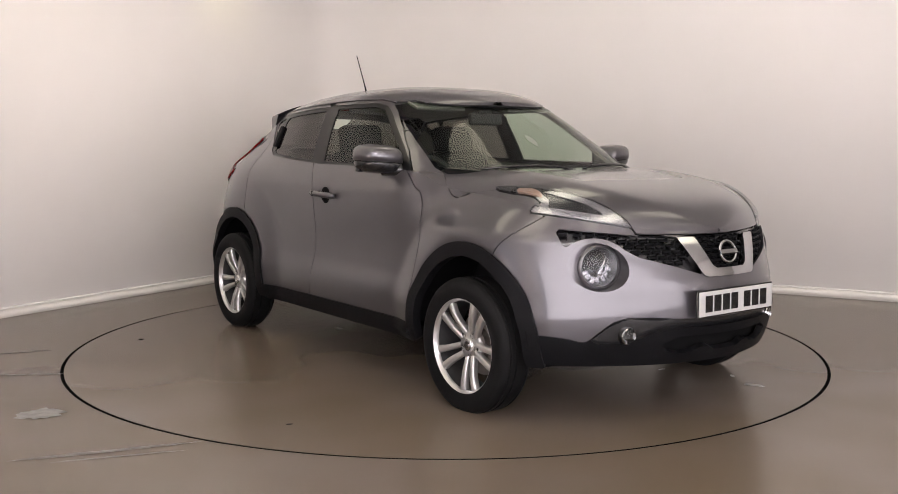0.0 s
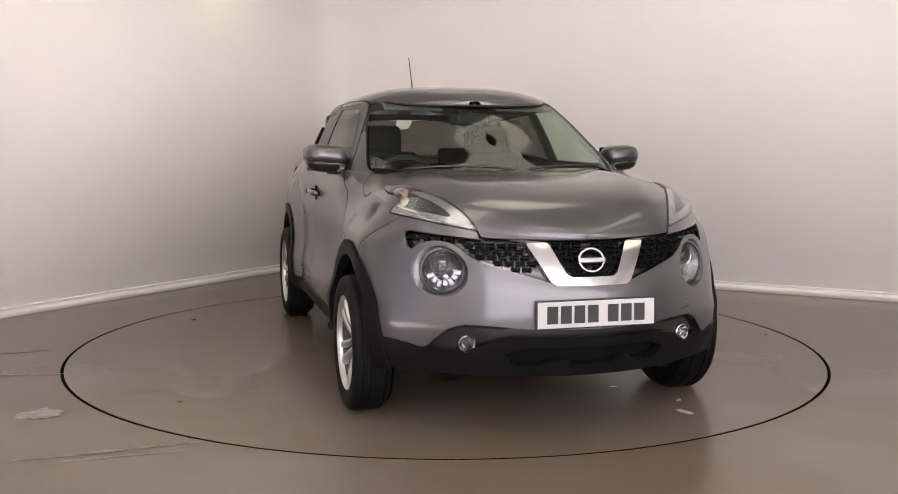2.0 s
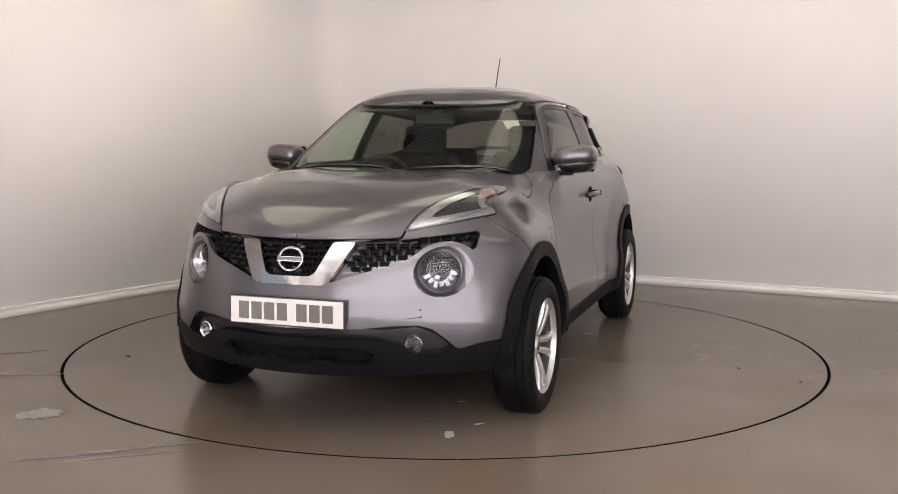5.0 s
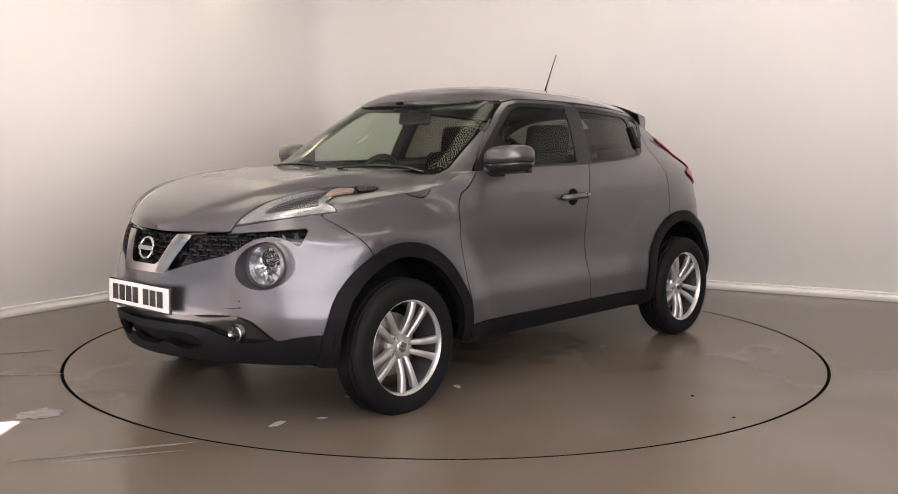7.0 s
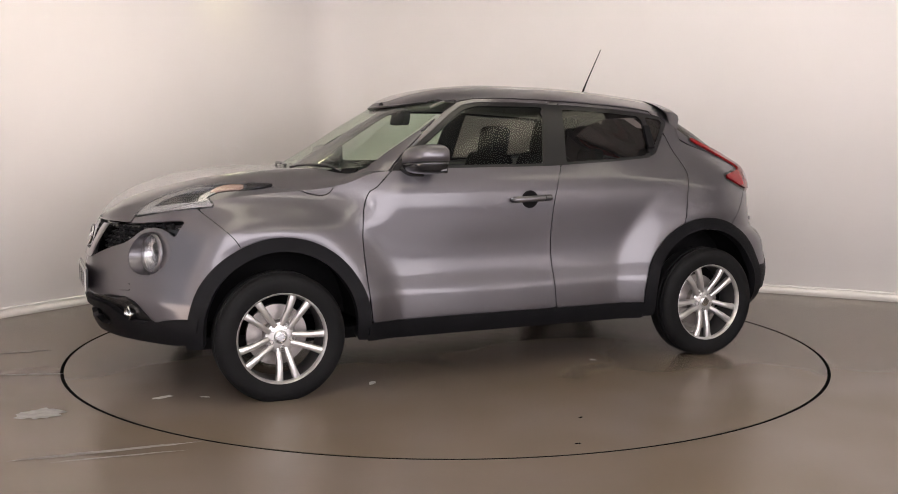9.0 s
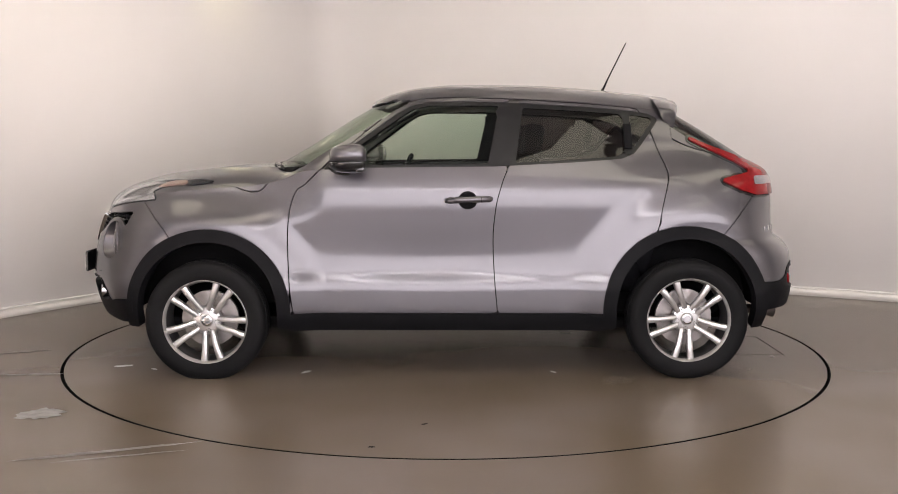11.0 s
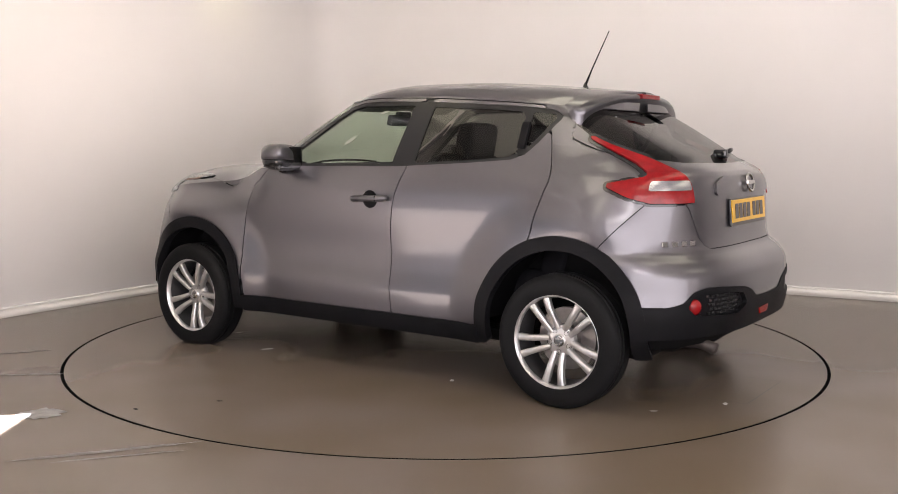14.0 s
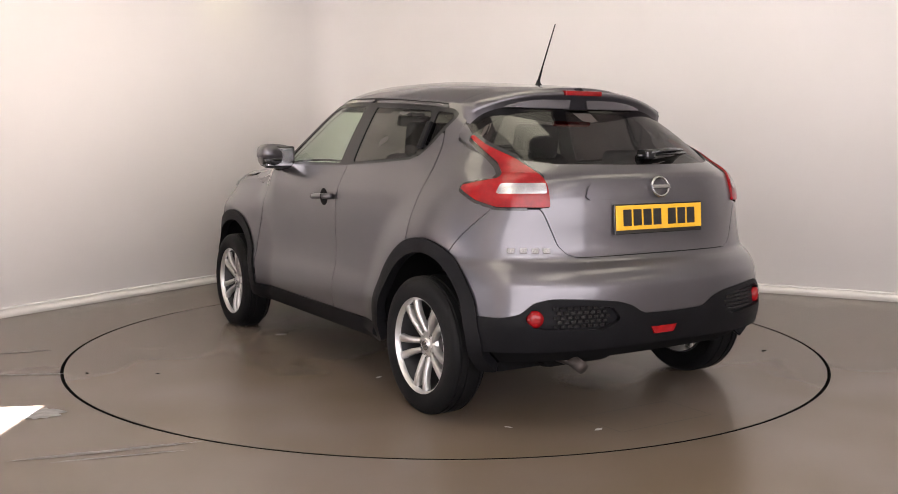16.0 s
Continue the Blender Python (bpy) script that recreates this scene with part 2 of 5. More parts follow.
# floor with a round opening for the turntable
ring_in = [bm.verts.new((math.cos(a) * (R_TABLE + 0.016), math.sin(a) * (R_TABLE + 0.016), 0)) for a in [2 * math.pi * i / 192 for i in range(192)]]
ring_low = [bm.verts.new((v.co.x, v.co.y, -0.12)) for v in ring_in]
ring_out = []
for v in ring_in:
    k = 12 / max(abs(v.co.x), abs(v.co.y))
    ring_out.append(bm.verts.new((v.co.x * k, v.co.y * k, 0)))
for i in range(192):
    j = (i + 1) % 192
    bm.faces.new((ring_in[i], ring_in[j], ring_out[j], ring_out[i]))
    bm.faces.new((ring_low[i], ring_low[j], ring_in[j], ring_in[i]))
floor = tagged(part("floor", bm, FLOOR), "worn brown-grey painted concrete floor", kind="structure")
bm = bmesh.new()
lathe(bm, [(0.0, -0.1), (R_TABLE + 0.3, -0.1)], "z", 64)
tagged(part("pit", bm, GAP), "dark pit under the turntable", kind="structure")

turntable = tagged(new("turntable"), "round flush turntable with a worn brown-grey floor coating", "turntable")
bm = bmesh.new()
lathe(bm, [(0.0, 0.0), (1.2, 0.0), (R_TABLE - 0.002, 0.0), (R_TABLE - 0.002, -0.09), (0.0, -0.09)], "z", 192)
smooth_by_angle(bm, 20)
part("plate", bm, TABLE, turntable)

bm = bmesh.new()
lathe(bm, [(R_TABLE - 0.002, -0.0015), (R_TABLE + 0.016, -0.0015)], "z", 192)
part("edge_gap", bm, GAP, turntable, "dark gap round the turntable")


def flat_patch(bm, x, y, rx, ry, turn, z, seed, n=22, jag=0.35):
    """An uneven flat flake, a hair above the floor."""
    rnd = random.Random(seed)
    c, q = math.cos(radians(turn)), math.sin(radians(turn))
    ring = []
    for i in range(n):
        a = 2 * math.pi * i / n
        k = 1 - jag * rnd.random()
        px, py = rx * k * math.cos(a), ry * k * math.sin(a)
        ring.append(bm.verts.new((x + c * px - q * py, y + q * px + c * py, z)))
    bm.faces.new(ring)
    return bm


for k, (x, y, r) in enumerate(((-0.783, -0.315, 0.045), (1.79, 0.645, 0.06), (-1.669, 0.714, 0.022), (0.762, 0.782, 0.045), (1.276, 0.528, 0.025), (-1.9, 0.4, 0.03), (-0.577, 0.777, 0.03), (1.6, 0.72, 0.03))):
    bm = flat_patch(bmesh.new(), x, y, r, r * 0.45, 20 * k, 0.0015, k)
    part("chip", bm, MARK, turntable, "pale chip in the floor coating")
for k, (x, y, r) in enumerate(((0.318, 2.072, 0.02), (0.105, 1.751, 0.02), (1.0, -1.6, 0.02), (-1.2, -1.5, 0.025))):
    bm = flat_patch(bmesh.new(), x, y, r, r * 0.5, 33 * k, 0.0015, 50 + k)
    part("dark_spot", bm, GAP, turntable)
bm = bmesh.new()
for a, b in (((-1.715, -0.19), (-1.995, -0.19)), ((-1.995, -0.19), (-1.985, 0.345)), ((-1.985, 0.345), (-1.712, 0.355)), ((-1.712, 0.355), (-1.715, -0.19))):
    d = (Vector(b) - Vector(a)).normalized() * 0.0018
    nrm = Vector((-d.y, d.x))
    bm.faces.new([bm.verts.new((p.x, p.y, 0.0015)) for p in (Vector(a) - nrm, Vector(b) - nrm, Vector(b) + nrm, Vector(a) + nrm)])
part("cover_joint", bm, JOINT, turntable, "thin joint round a square floor cover")
bm = flat_patch(bmesh.new(), -1.85, -1.6, 0.12, 0.10, 30, 0.002, 5, 30, 0.3)
tagged(part("trim_patch", bm, SCUFF), "chipped pale patch in the floor paint", kind="structure")
for k, (x, y, rx, ry, turn) in enumerate(((-1.35, -2.13, 0.42, 0.022, 20), (-1.3, -2.2, 0.3, 0.012, 18), (-2.5, -0.3, 0.16, 0.03, 25), (-2.2, -0.86, 0.18, 0.03, 5))):
    bm = flat_patch(bmesh.new(), x, y, rx, ry, turn, 0.002, 80 + k, 40, 0.5)
    tagged(part("trim_streak", bm, STREAK), "faint worn streak on the floor", kind="structure")

WALL_MARKS = ((2.53, 2.14, 0.528), (3.08, 1.845, 0.24))


def axis_frame(at, axis, roll_up=(0, 0, 1)):
    """A frame whose x looks along axis and whose z is as upright as it can be."""
    x = Vector(axis).normalized()
    y = Vector(roll_up).cross(x).normalized()
    z = x.cross(y)
    return Matrix.Translation(at) @ Matrix((x, y, z)).transposed().to_4x4()


# added out-of-view panel outside the doorway; it slides to block the sun
sun_blocker = tagged(new("sun_blocker"), "unseen grey panel added to block the sun at the doorway", "sliding door")
bm = bmesh.new()
box(bm, (-0.03, 0.0, 0.012), (0.03, 1.5, DOOR_H + 0.12), None, 0.004)
part("blocker_panel", bm, BLOCKER_PAINT, sun_blocker)
for k in range(5):
    bm = bmesh.new()
    box(bm, (0.03, 0.12 + 0.28 * k, 0.08), (0.04, 0.26 + 0.28 * k, DOOR_H), None, 0.003)
    part("blocker_rib", bm, BLOCKER_PAINT, sun_blocker)

# ---- lamps ----
# added fill light behind the camera, no known window; evens out the walls
area_lamp("fill_band", (3.1, -8.45, 1.9), (3.1, 0, 1.9), 11.2, 2.7, 74, (1.0, 0.905, 0.935))


def ceiling_light(x, y, turn, watts, length=2.4):
    holder = tagged(new("ceiling_light"), "slim white fluorescent ceiling fitting, switched on", "ceiling light", "ceiling lights")
    holder.matrix_world = pose(x, y, CEIL, 0, 0, turn)
    b = bmesh.new()
    box(b, (-length / 2, -0.47, -0.05), (length / 2, 0.47, 0.0), None, 0.008)
    part("frame", b, CEILING, holder)
    b = bmesh.new()
    box(b, (-length / 2 + 0.02, -0.45, -0.066), (length / 2 - 0.02, 0.45, -0.051), None, 0.005)
    part("diffuser", b, TUBE, holder)
    a = area_lamp("tube_light", (x, y, CEIL - 0.08), (x, y, 0), length - 0.06, 0.88, watts, (1.0, 0.955, 0.88))
    a.rotation_euler = (0, 0, radians(turn))


TUBE = mat("lit_diffuser", (0.9, 0.9, 0.85), 0.5, glow=(1.0, 0.92, 0.68), glow_strength=0.25)
for x, y, w in ((-2.2, -0.6, 0.05), (-0.9, -2.6, 0.35), (0.6, 0.0, 0.35), (1.5, -3.8, 0.7), (3.0, -1.6, 0.2), (5.4, -3.0, 0.25), (3.6, -6.0, 0.7), (-1.9, -5.2, 0.5)):
    ceiling_light(x, y, 59, w)

# a small wall light above the view, washing the wall below it
washer = tagged(new("wall_light"), "small warm wall light, switched on", "wall light")
washer.matrix_world = pose(-2.02, 2.62, 2.78, 0, 0, 59.2)
bm = bmesh.new()
box(bm, (-0.15, -0.10, 0.0), (0.15, 0.0, 0.08), None, 0.01)
part("housing", bm, CEILING, washer)
area_lamp("wall_wash", (-1.99, 2.56, 2.765), (-2.0, 2.6, 0), 0.28, 0.09, 0.16, (1.0, 0.9, 0.55))
for k, (x, y, z) in enumerate(WALL_MARKS):
    bm = bmesh.new()
    rnd = random.Random(k)
    nrm = Vector((-0.473, -0.881, 0))
    m = axis_frame((x, y, z), nrm)
    ring = [bm.verts.new(m @ Vector((0.002, (0.035 - 0.012 * rnd.random()) * math.cos(a), (0.008 - 0.003 * rnd.random()) * math.sin(a)))) for a in [2 * math.pi * i / 12 for i in range(12)]]
    bm.faces.new(ring)
    tagged(part("wall_scuff", bm, WALL_MARK), "faint grey scuff on the cream wall", kind="structure")


# ---- car: design curves (x ahead, y to its left, z up) ----
def curve(*pairs):
    """A smooth curve through (at, value) pairs, level beyond its ends."""
    xs, ys = np.array([p[0] for p in pairs], float), np.array([p[1] for p in pairs], float)
    if xs[0] > xs[-1]:
        xs, ys = xs[::-1], ys[::-1]
    d = np.diff(ys) / np.diff(xs)
    tan = np.zeros(len(xs))
    tan[0], tan[-1] = d[0], d[-1]
    for i in range(1, len(xs) - 1):
        tan[i] = 0 if d[i - 1] * d[i] <= 0 else 2 * d[i - 1] * d[i] / (d[i - 1] + d[i])

    def f(x):
        x = np.clip(x, xs[0], xs[-1])
        k = np.clip(np.searchsorted(xs, x) - 1, 0, len(xs) - 2)
        h = xs[k + 1] - xs[k]
        t = (x - xs[k]) / h
        return (ys[k] * (1 + 2 * t) * (1 - t) ** 2 + h * tan[k] * t * (1 - t) ** 2 + ys[k + 1] * t * t * (3 - 2 * t) + h * tan[k + 1] * t * t * (t - 1))
    return f


def ramp(x, a, b):
    t = np.clip((x - a) / (b - a), 0, 1)
    return t * t * (3 - 2 * t)


def hill(x, c, w):
    return np.exp(-((x - c) / w) ** 2)


base_width = curve((0.18, 0.79), (0.26, 0.826), (0.36, 0.850), (0.46, 0.853), (0.58, 0.832), (0.74, 0.823), (0.9, 0.826), (0.97, 0.823), (1.03, 0.81), (1.1, 0.787), (1.2, 0.75), (1.3, 0.708), (1.4, 0.66), (1.48, 0.61), (1.56, 0.54))
nose_x = curve((0.15, 1.95), (0.22, 2.0), (0.30, 2.045), (0.40, 2.08), (0.49, 2.095), (0.6, 2.086), (0.7, 2.06), (0.78, 2.03), (0.84, 2.0), (0.9, 1.975), (1.0, 1.94))
tail_x = curve((0.2, -1.80), (0.27, -1.87), (0.37, -1.955), (0.49, -1.972), (0.63, -1.965), (0.70, -1.925), (0.74, -1.87), (0.8, -1.857), (0.94, -1.85), (1.08, -1.83), (1.17, -1.69), (1.27, -1.515), (1.35, -1.38), (1.45, -1.215))
screen_x = curve((1.02, 1.12), (1.09, 1.015), (1.225, 0.785), (1.356, 0.58), (1.453, 0.415), (1.50, 0.32))
wall_top = curve((2.01, 0.842), (1.9, 0.868), (1.8, 0.897), (1.7, 0.926), (1.6, 0.95), (1.5, 0.968), (1.25, 0.992), (1.05, 1.005), (0.9, 1.032), (0.75, 1.085), (0.6, 1.1))
bonnet_z = curve((2.01, 0.846), (1.96, 0.9), (1.88, 0.958), (1.787, 0.998), (1.65, 1.037), (1.52, 1.063), (1.22, 1.092), (0.976, 1.1), (0.8, 1.102))
roof_edge = curve((0.47, 1.435), (0.3, 1.462), (0.0, 1.482), (-0.4, 1.475), (-0.8, 1.452), (-1.1, 1.422), (-1.4, 1.392))
roof_z = curve((0.45, 1.465), (0.3, 1.523), (0.16, 1.553), (-0.1, 1.572), (-0.43, 1.57), (-0.75, 1.553), (-1.07, 1.526), (-1.4, 1.493))


def half_width(x, z):
    w = base_width(z)
    # flared wings over the wheels
    rf = np.hypot((x - 1.28) / 0.66, (z - 0.42) / 0.56)
    rr = np.hypot((x + 1.32) / 0.70, (z - 0.45) / 0.60)
    w = w + 0.042 * ramp(-rf, -1.0, -0.66) + 0.044 * ramp(-rr, -1.0, -0.62)
    w = w - 0.085 * ramp(z, 0.80, 1.0) * ramp(x, 0.62, 1.05)
    w = w - 0.082 * ramp(-x, 0.55, 1.35) * ramp(z, 1.0, 1.25)
    # scooped lower doors
    return w - 0.014 * hill(z, 0.63, 0.12) * hill(x, 0.1, 0.55)


def front_cap(x, xf, back, n):
    t = np.clip((x - (xf - back)) / back, 0, 1)
    return (1 - t ** n) ** (1 / n)


def wall_y(x, z):
    nose = nose_x(z)
    t = np.clip((x - 1.42) / (nose - 1.42), 0, 1)
    f = (1 - t ** 1.85) ** (1 / 1.85)
    tail = tail_x(z)
    t = np.clip((tail + 0.75 - x) / 0.75, 0, 1)
    k = 3.3 + 2.5 * ramp(z, 1.1, 1.35)
    r = (1 - t ** k) ** (1 / k)
    return half_width(x, z) * f * r


def cabin_y(x, z):
    sx = screen_x(z)
    t = np.clip((x - (sx - 0.8)) / 0.8, 0, 1)
    f = (1 - t ** 3.6) ** (1 / 3.6)
    tail = tail_x(z)
    t = np.clip((tail + 0.75 - x) / 0.75, 0, 1)
    k = 3.3 + 2.5 * ramp(z, 1.1, 1.35)
    r = (1 - t ** k) ** (1 / k)
    return half_width(x, z) * f * r


def along(front, back, n_front, n_mid, n_back, a_front, a_back, p_front, p_back):
    """x positions from tail to nose, crowded towards both ends; with arrays for front and back."""
    a = np.linspace(0, math.pi / 2, n_back)
    tail = (back + a_back)[..., None] - a_back * np.cos(a) ** (2 / p_back)
    b = np.linspace(0, math.pi / 2, n_front)
    nose = (front - a_front)[..., None] + a_front[..., None] * np.sin(b) ** (2 / p_front)
    t = np.linspace(0, 1, n_mid)[1:-1]
    mid = (back + a_back)[..., None] * (1 - t) + (front - a_front)[..., None] * t
    return np.concatenate([tail, mid, nose], -1)


class Grid:
    """A surface patch: points and unit normals on a grid."""

    def __init__(self, P):
        self.shape = P.shape[:2]
        du, dv = np.gradient(P, axis=0), np.gradient(P, axis=1)
        n = np.cross(du, dv)
        ln = np.linalg.norm(n, axis=2, keepdims=True)
        n = n / np.maximum(ln, 1e-12)
        bad = ln[..., 0] < 1e-10
        if bad.any():
            n[bad] = (0, 0, 1)
        self.P, self.N = P.reshape(-1, 3), n.reshape(-1, 3)
        h, w = self.shape
        i = np.arange(h * w).reshape(h, w)
        self.quads = np.stack([i[:-1, :-1], i[1:, :-1], i[1:, 1:], i[:-1, 1:]], -1).reshape(-1, 4)


def lower_grid():
    nv = 64
    v = np.linspace(0, 1, nv) ** 0.92
    z = np.repeat((0.2 + 0.9 * v)[:, None], 1, 1)
    xs = None
    for _ in range(6):
        zf = z if xs is not None else np.repeat(z, 330, 1)
        if xs is None:
            n_total = 330
        nose, tail = nose_x(zf), tail_x(zf)
        X = np.empty_like(zf)
        cols = zf.shape[1]
        nb, nf = 90, 110
        a = np.linspace(0, math.pi / 2, nb)
        X[:, :nb] = tail[:, :nb] + 0.75 - 0.75 * np.cos(a) ** (2 / 3.3)
        b = np.linspace(0, math.pi / 2, nf)
        X[:, -nf:] = 1.42 + (nose[:, -nf:] - 1.42) * np.sin(b) ** (2 / 1.85)
        t = np.linspace(0, 1, cols - nb - nf + 2)[1:-1]
        X[:, nb:-nf] = (tail[:, nb:-nf] + 0.75) * (1 - t) + 1.42 * t
        xs = X
        z = 0.2 + v[:, None] * (wall_top(xs) - 0.2)
    y = wall_y(xs, z)
    return Grid(np.stack([xs, y, z], -1)[:, ::-1])


def bonnet_grid():
    b = np.linspace(0, math.pi / 2, 130)
    x = np.concatenate([np.linspace(0.55, 1.42, 80)[:-1], 1.42 + (2.005 - 1.42) * np.sin(b) ** (2 / 1.85)])
    zt = wall_top(x)
    ye = wall_y(x, zt)
    s = np.linspace(1, 0, 70)
    Y = ye[:, None] * s
    p = 5.5
    crown = 1 - s ** p
    ridge = 0.012 * hill(s, 0.62, 0.12)[None, :] * hill(x, 1.25, 0.4)[:, None]
    Z = zt[:, None] + (bonnet_z(x) - zt)[:, None] * crown + ridge
    X = np.repeat(x[:, None], len(s), 1)
    return Grid(np.stack([X, Y, Z], -1)[:, ::1])


def cabin_grid():
    nv = 44
    v = np.linspace(0, 1, nv)
    cols, nb, nf = 300, 90, 90
    z = np.repeat((1.02 + 0.45 * v)[:, None], cols, 1)
    for _ in range(8):
        sx, tail = screen_x(z), tail_x(z)
        X = np.empty_like(z)
        a = np.linspace(0, math.pi / 2, nb)
        X[:, :nb] = tail[:, :nb] + 0.75 - 0.75 * np.cos(a) ** (2 / 3.3)
        b = np.linspace(0, math.pi / 2, nf)
        X[:, -nf:] = sx[:, -nf:] - 0.8 + 0.8 * np.sin(b) ** (2 / 3.6)
        t = np.linspace(0, 1, cols - nb - nf + 2)[1:-1]
        X[:, nb:-nf] = (tail[:, nb:-nf] + 0.75) * (1 - t) + (sx[:, -nf:-nf + 1] - 0.8) * t
        lo = np.where(X > 0.6, 1.1 - 0.07 * ramp(X, 0.6, 0.8), 1.1)
        z = lo + v[:, None] * (roof_edge(X) - lo)
    y = cabin_y(X, z)
    return Grid(np.stack([X, y, z], -1)[:, ::-1])


def roof_grid(cabin):
    h, w = cabin.shape
    edge = cabin.P.reshape(h, w, 3)[-1]
    s = np.linspace(1, 0, 46)
    X = np.repeat(edge[:, 0][:, None], len(s), 1)
    Y = edge[:, 1][:, None] * s
    zt = edge[:, 2]
    Z = zt[:, None] + (np.maximum(roof_z(edge[:, 0]), zt) - zt)[:, None] * (1 - s ** 3.4)
    return Grid(np.stack([X, Y, Z], -1))


# ---- car: regions cut from the patches ----
def poly_in(px, pz, pts, r=0.0):
    """Signed distance to a closed outline: above 0 inside; corners rounded by r."""
    pts = np.array(pts, float)
    if r:
        pts = shrink(pts, r)
    d = np.full(px.shape, 1e9)
    inside = np.zeros(px.shape, bool)
    n = len(pts)
    for i in range(n):
        a, b = pts[i], pts[(i + 1) % n]
        e = b - a
        t = np.clip(((px - a[0]) * e[0] + (pz - a[1]) * e[1]) / max(e @ e, 1e-12), 0, 1)
        d = np.minimum(d, np.hypot(px - a[0] - t * e[0], pz - a[1] - t * e[1]))
        cross = ((a[1] > pz) != (b[1] > pz)) & (px < (b[0] - a[0]) * (pz - a[1]) / (b[1] - a[1] + 1e-15) + a[0])
        inside ^= cross
    return np.where(inside, d, -d) + r


def shrink(pts, r):
    n = len(pts)
    area = sum(pts[i][0] * pts[(i + 1) % n][1] - pts[(i + 1) % n][0] * pts[i][1] for i in range(n))
    sign = 1 if area > 0 else -1
    out = []
    for i in range(n):
        e0, e1 = pts[i] - pts[i - 1], pts[(i + 1) % n] - pts[i]
        n0 = sign * np.array([-e0[1], e0[0]]) / np.linalg.norm(e0)
        n1 = sign * np.array([-e1[1], e1[0]]) / np.linalg.norm(e1)
        m = (n0 + n1) / max(1 + n0 @ n1, 0.3)
        out.append(pts[i] + m * r)
    return np.array(out)


def cut(grids, field, push=0.0, flip=False):
    """The piece of the patches where field(x, y, z) > 0, clipped cleanly, with points, normals, faces."""
    V, Nn, F = [], [], []
    for g in grids:
        f = field(g.P[:, 0], g.P[:, 1], g.P[:, 2])
        q = g.quads
        fq = f[q]
        full = (fq > 0).all(1)
        part_in = (fq > 0).any(1) & ~full
        index = {}

        def vert(i):
            if i not in index:
                index[i] = len(V)
                V.append(g.P[i])
                Nn.append(g.N[i])
            return index[i]

        def between(i, j):
            if i > j:
                i, j = j, i
            if (i, j) not in index:
                t = f[i] / (f[i] - f[j])
                index[(i, j)] = len(V)
                V.append(g.P[i] * (1 - t) + g.P[j] * t)
                m = g.N[i] * (1 - t) + g.N[j] * t
                Nn.append(m / max(np.linalg.norm(m), 1e-9))
            return index[(i, j)]

        for c in q[full]:
            F.append([vert(i) for i in c])
        for c in q[part_in]:
            out = []
            for k in range(4):
                i, j = c[k], c[(k + 1) % 4]
                if f[i] > 0:
                    out.append(vert(i))
                if (f[i] > 0) != (f[j] > 0):
                    out.append(between(i, j))
            if len(out) > 2:
                F.append(out)
    V, Nn = np.array(V), np.array(Nn)
    if push:
        V = V + Nn * push
    return V, Nn, F


def clean(F, V):
    """Welds the points that fall together and drops collapsed faces."""
    key = np.round(V / 2e-5).astype(np.int64)
    _, first, inv = np.unique(key, axis=0, return_index=True, return_inverse=True)
    inv = first[inv.ravel()]
    out = []
    for f in F:
        g = []
        for i in f:
            j = int(inv[i])
            if j not in g:
                g.append(j)
        if len(g) > 2:
            out.append(g)
    return out


def panel(name, grids, field, material, parent, label="", push=0.0, depth=0.012, sides=1, bulge=None):
    """A panel cut from the body's surface, with its edge turned in by depth. sides: 1 left, -1 right, 0 both halves in one."""
    V, Nn, F = cut(grids, field, push)
    if not F:
        return None
    if bulge:
        V = V + Nn * bulge(V[:, 0], V[:, 1], V[:, 2])[:, None]
    F = clean(F, V)
    edge = {}
    for f in F:
        for a, b in zip(f, f[1:] + f[:1]):
            edge[(a, b)] = edge.get((a, b), 0) + 1
    rim = [(a, b) for a, b in edge if (b, a) not in edge]
    if sides == 0:
        rim = [(a, b) for a, b in rim if not (abs(V[a][1]) < 2e-3 and abs(V[b][1]) < 2e-3)]
    nv = len(V)
    ends = sorted({i for e in rim for i in e})
    top = {i: nv + k for k, i in enumerate(ends)}
    low = {i: nv + len(ends) + k for k, i in enumerate(ends)}
    out_n = np.zeros((len(V), 3))
    for a, b in rim:
        d = np.cross(V[b] - V[a], Nn[a])
        d = d / max(np.linalg.norm(d), 1e-9)
        out_n[a] += d
        out_n[b] += d
    en = np.array([out_n[i] / max(np.linalg.norm(out_n[i]), 1e-9) for i in ends]).reshape(-1, 3)
    ev = np.array([V[i] for i in ends]).reshape(-1, 3)
    lv = np.array([V[i] - Nn[i] * depth for i in ends]).reshape(-1, 3)
    VV = np.concatenate([V, ev, lv])
    NN = np.concatenate([Nn, en, en])
    FF = F + [[top[b], top[a], low[a], low[b]] for a, b in rim]
    flip = np.array([1, -1, 1])
    if sides == -1:
        VV, NN, FF = VV * flip, NN * flip, [f[::-1] for f in FF]
    elif sides == 0:
        k = len(VV)
        FF = FF + [[i + k for i in f[::-1]] for f in FF]
        VV, NN = np.concatenate([VV, VV * flip]), np.concatenate([NN, NN * flip])
    return part(name, mesh_of(name, VV, FF, material, NN), None, parent, label)


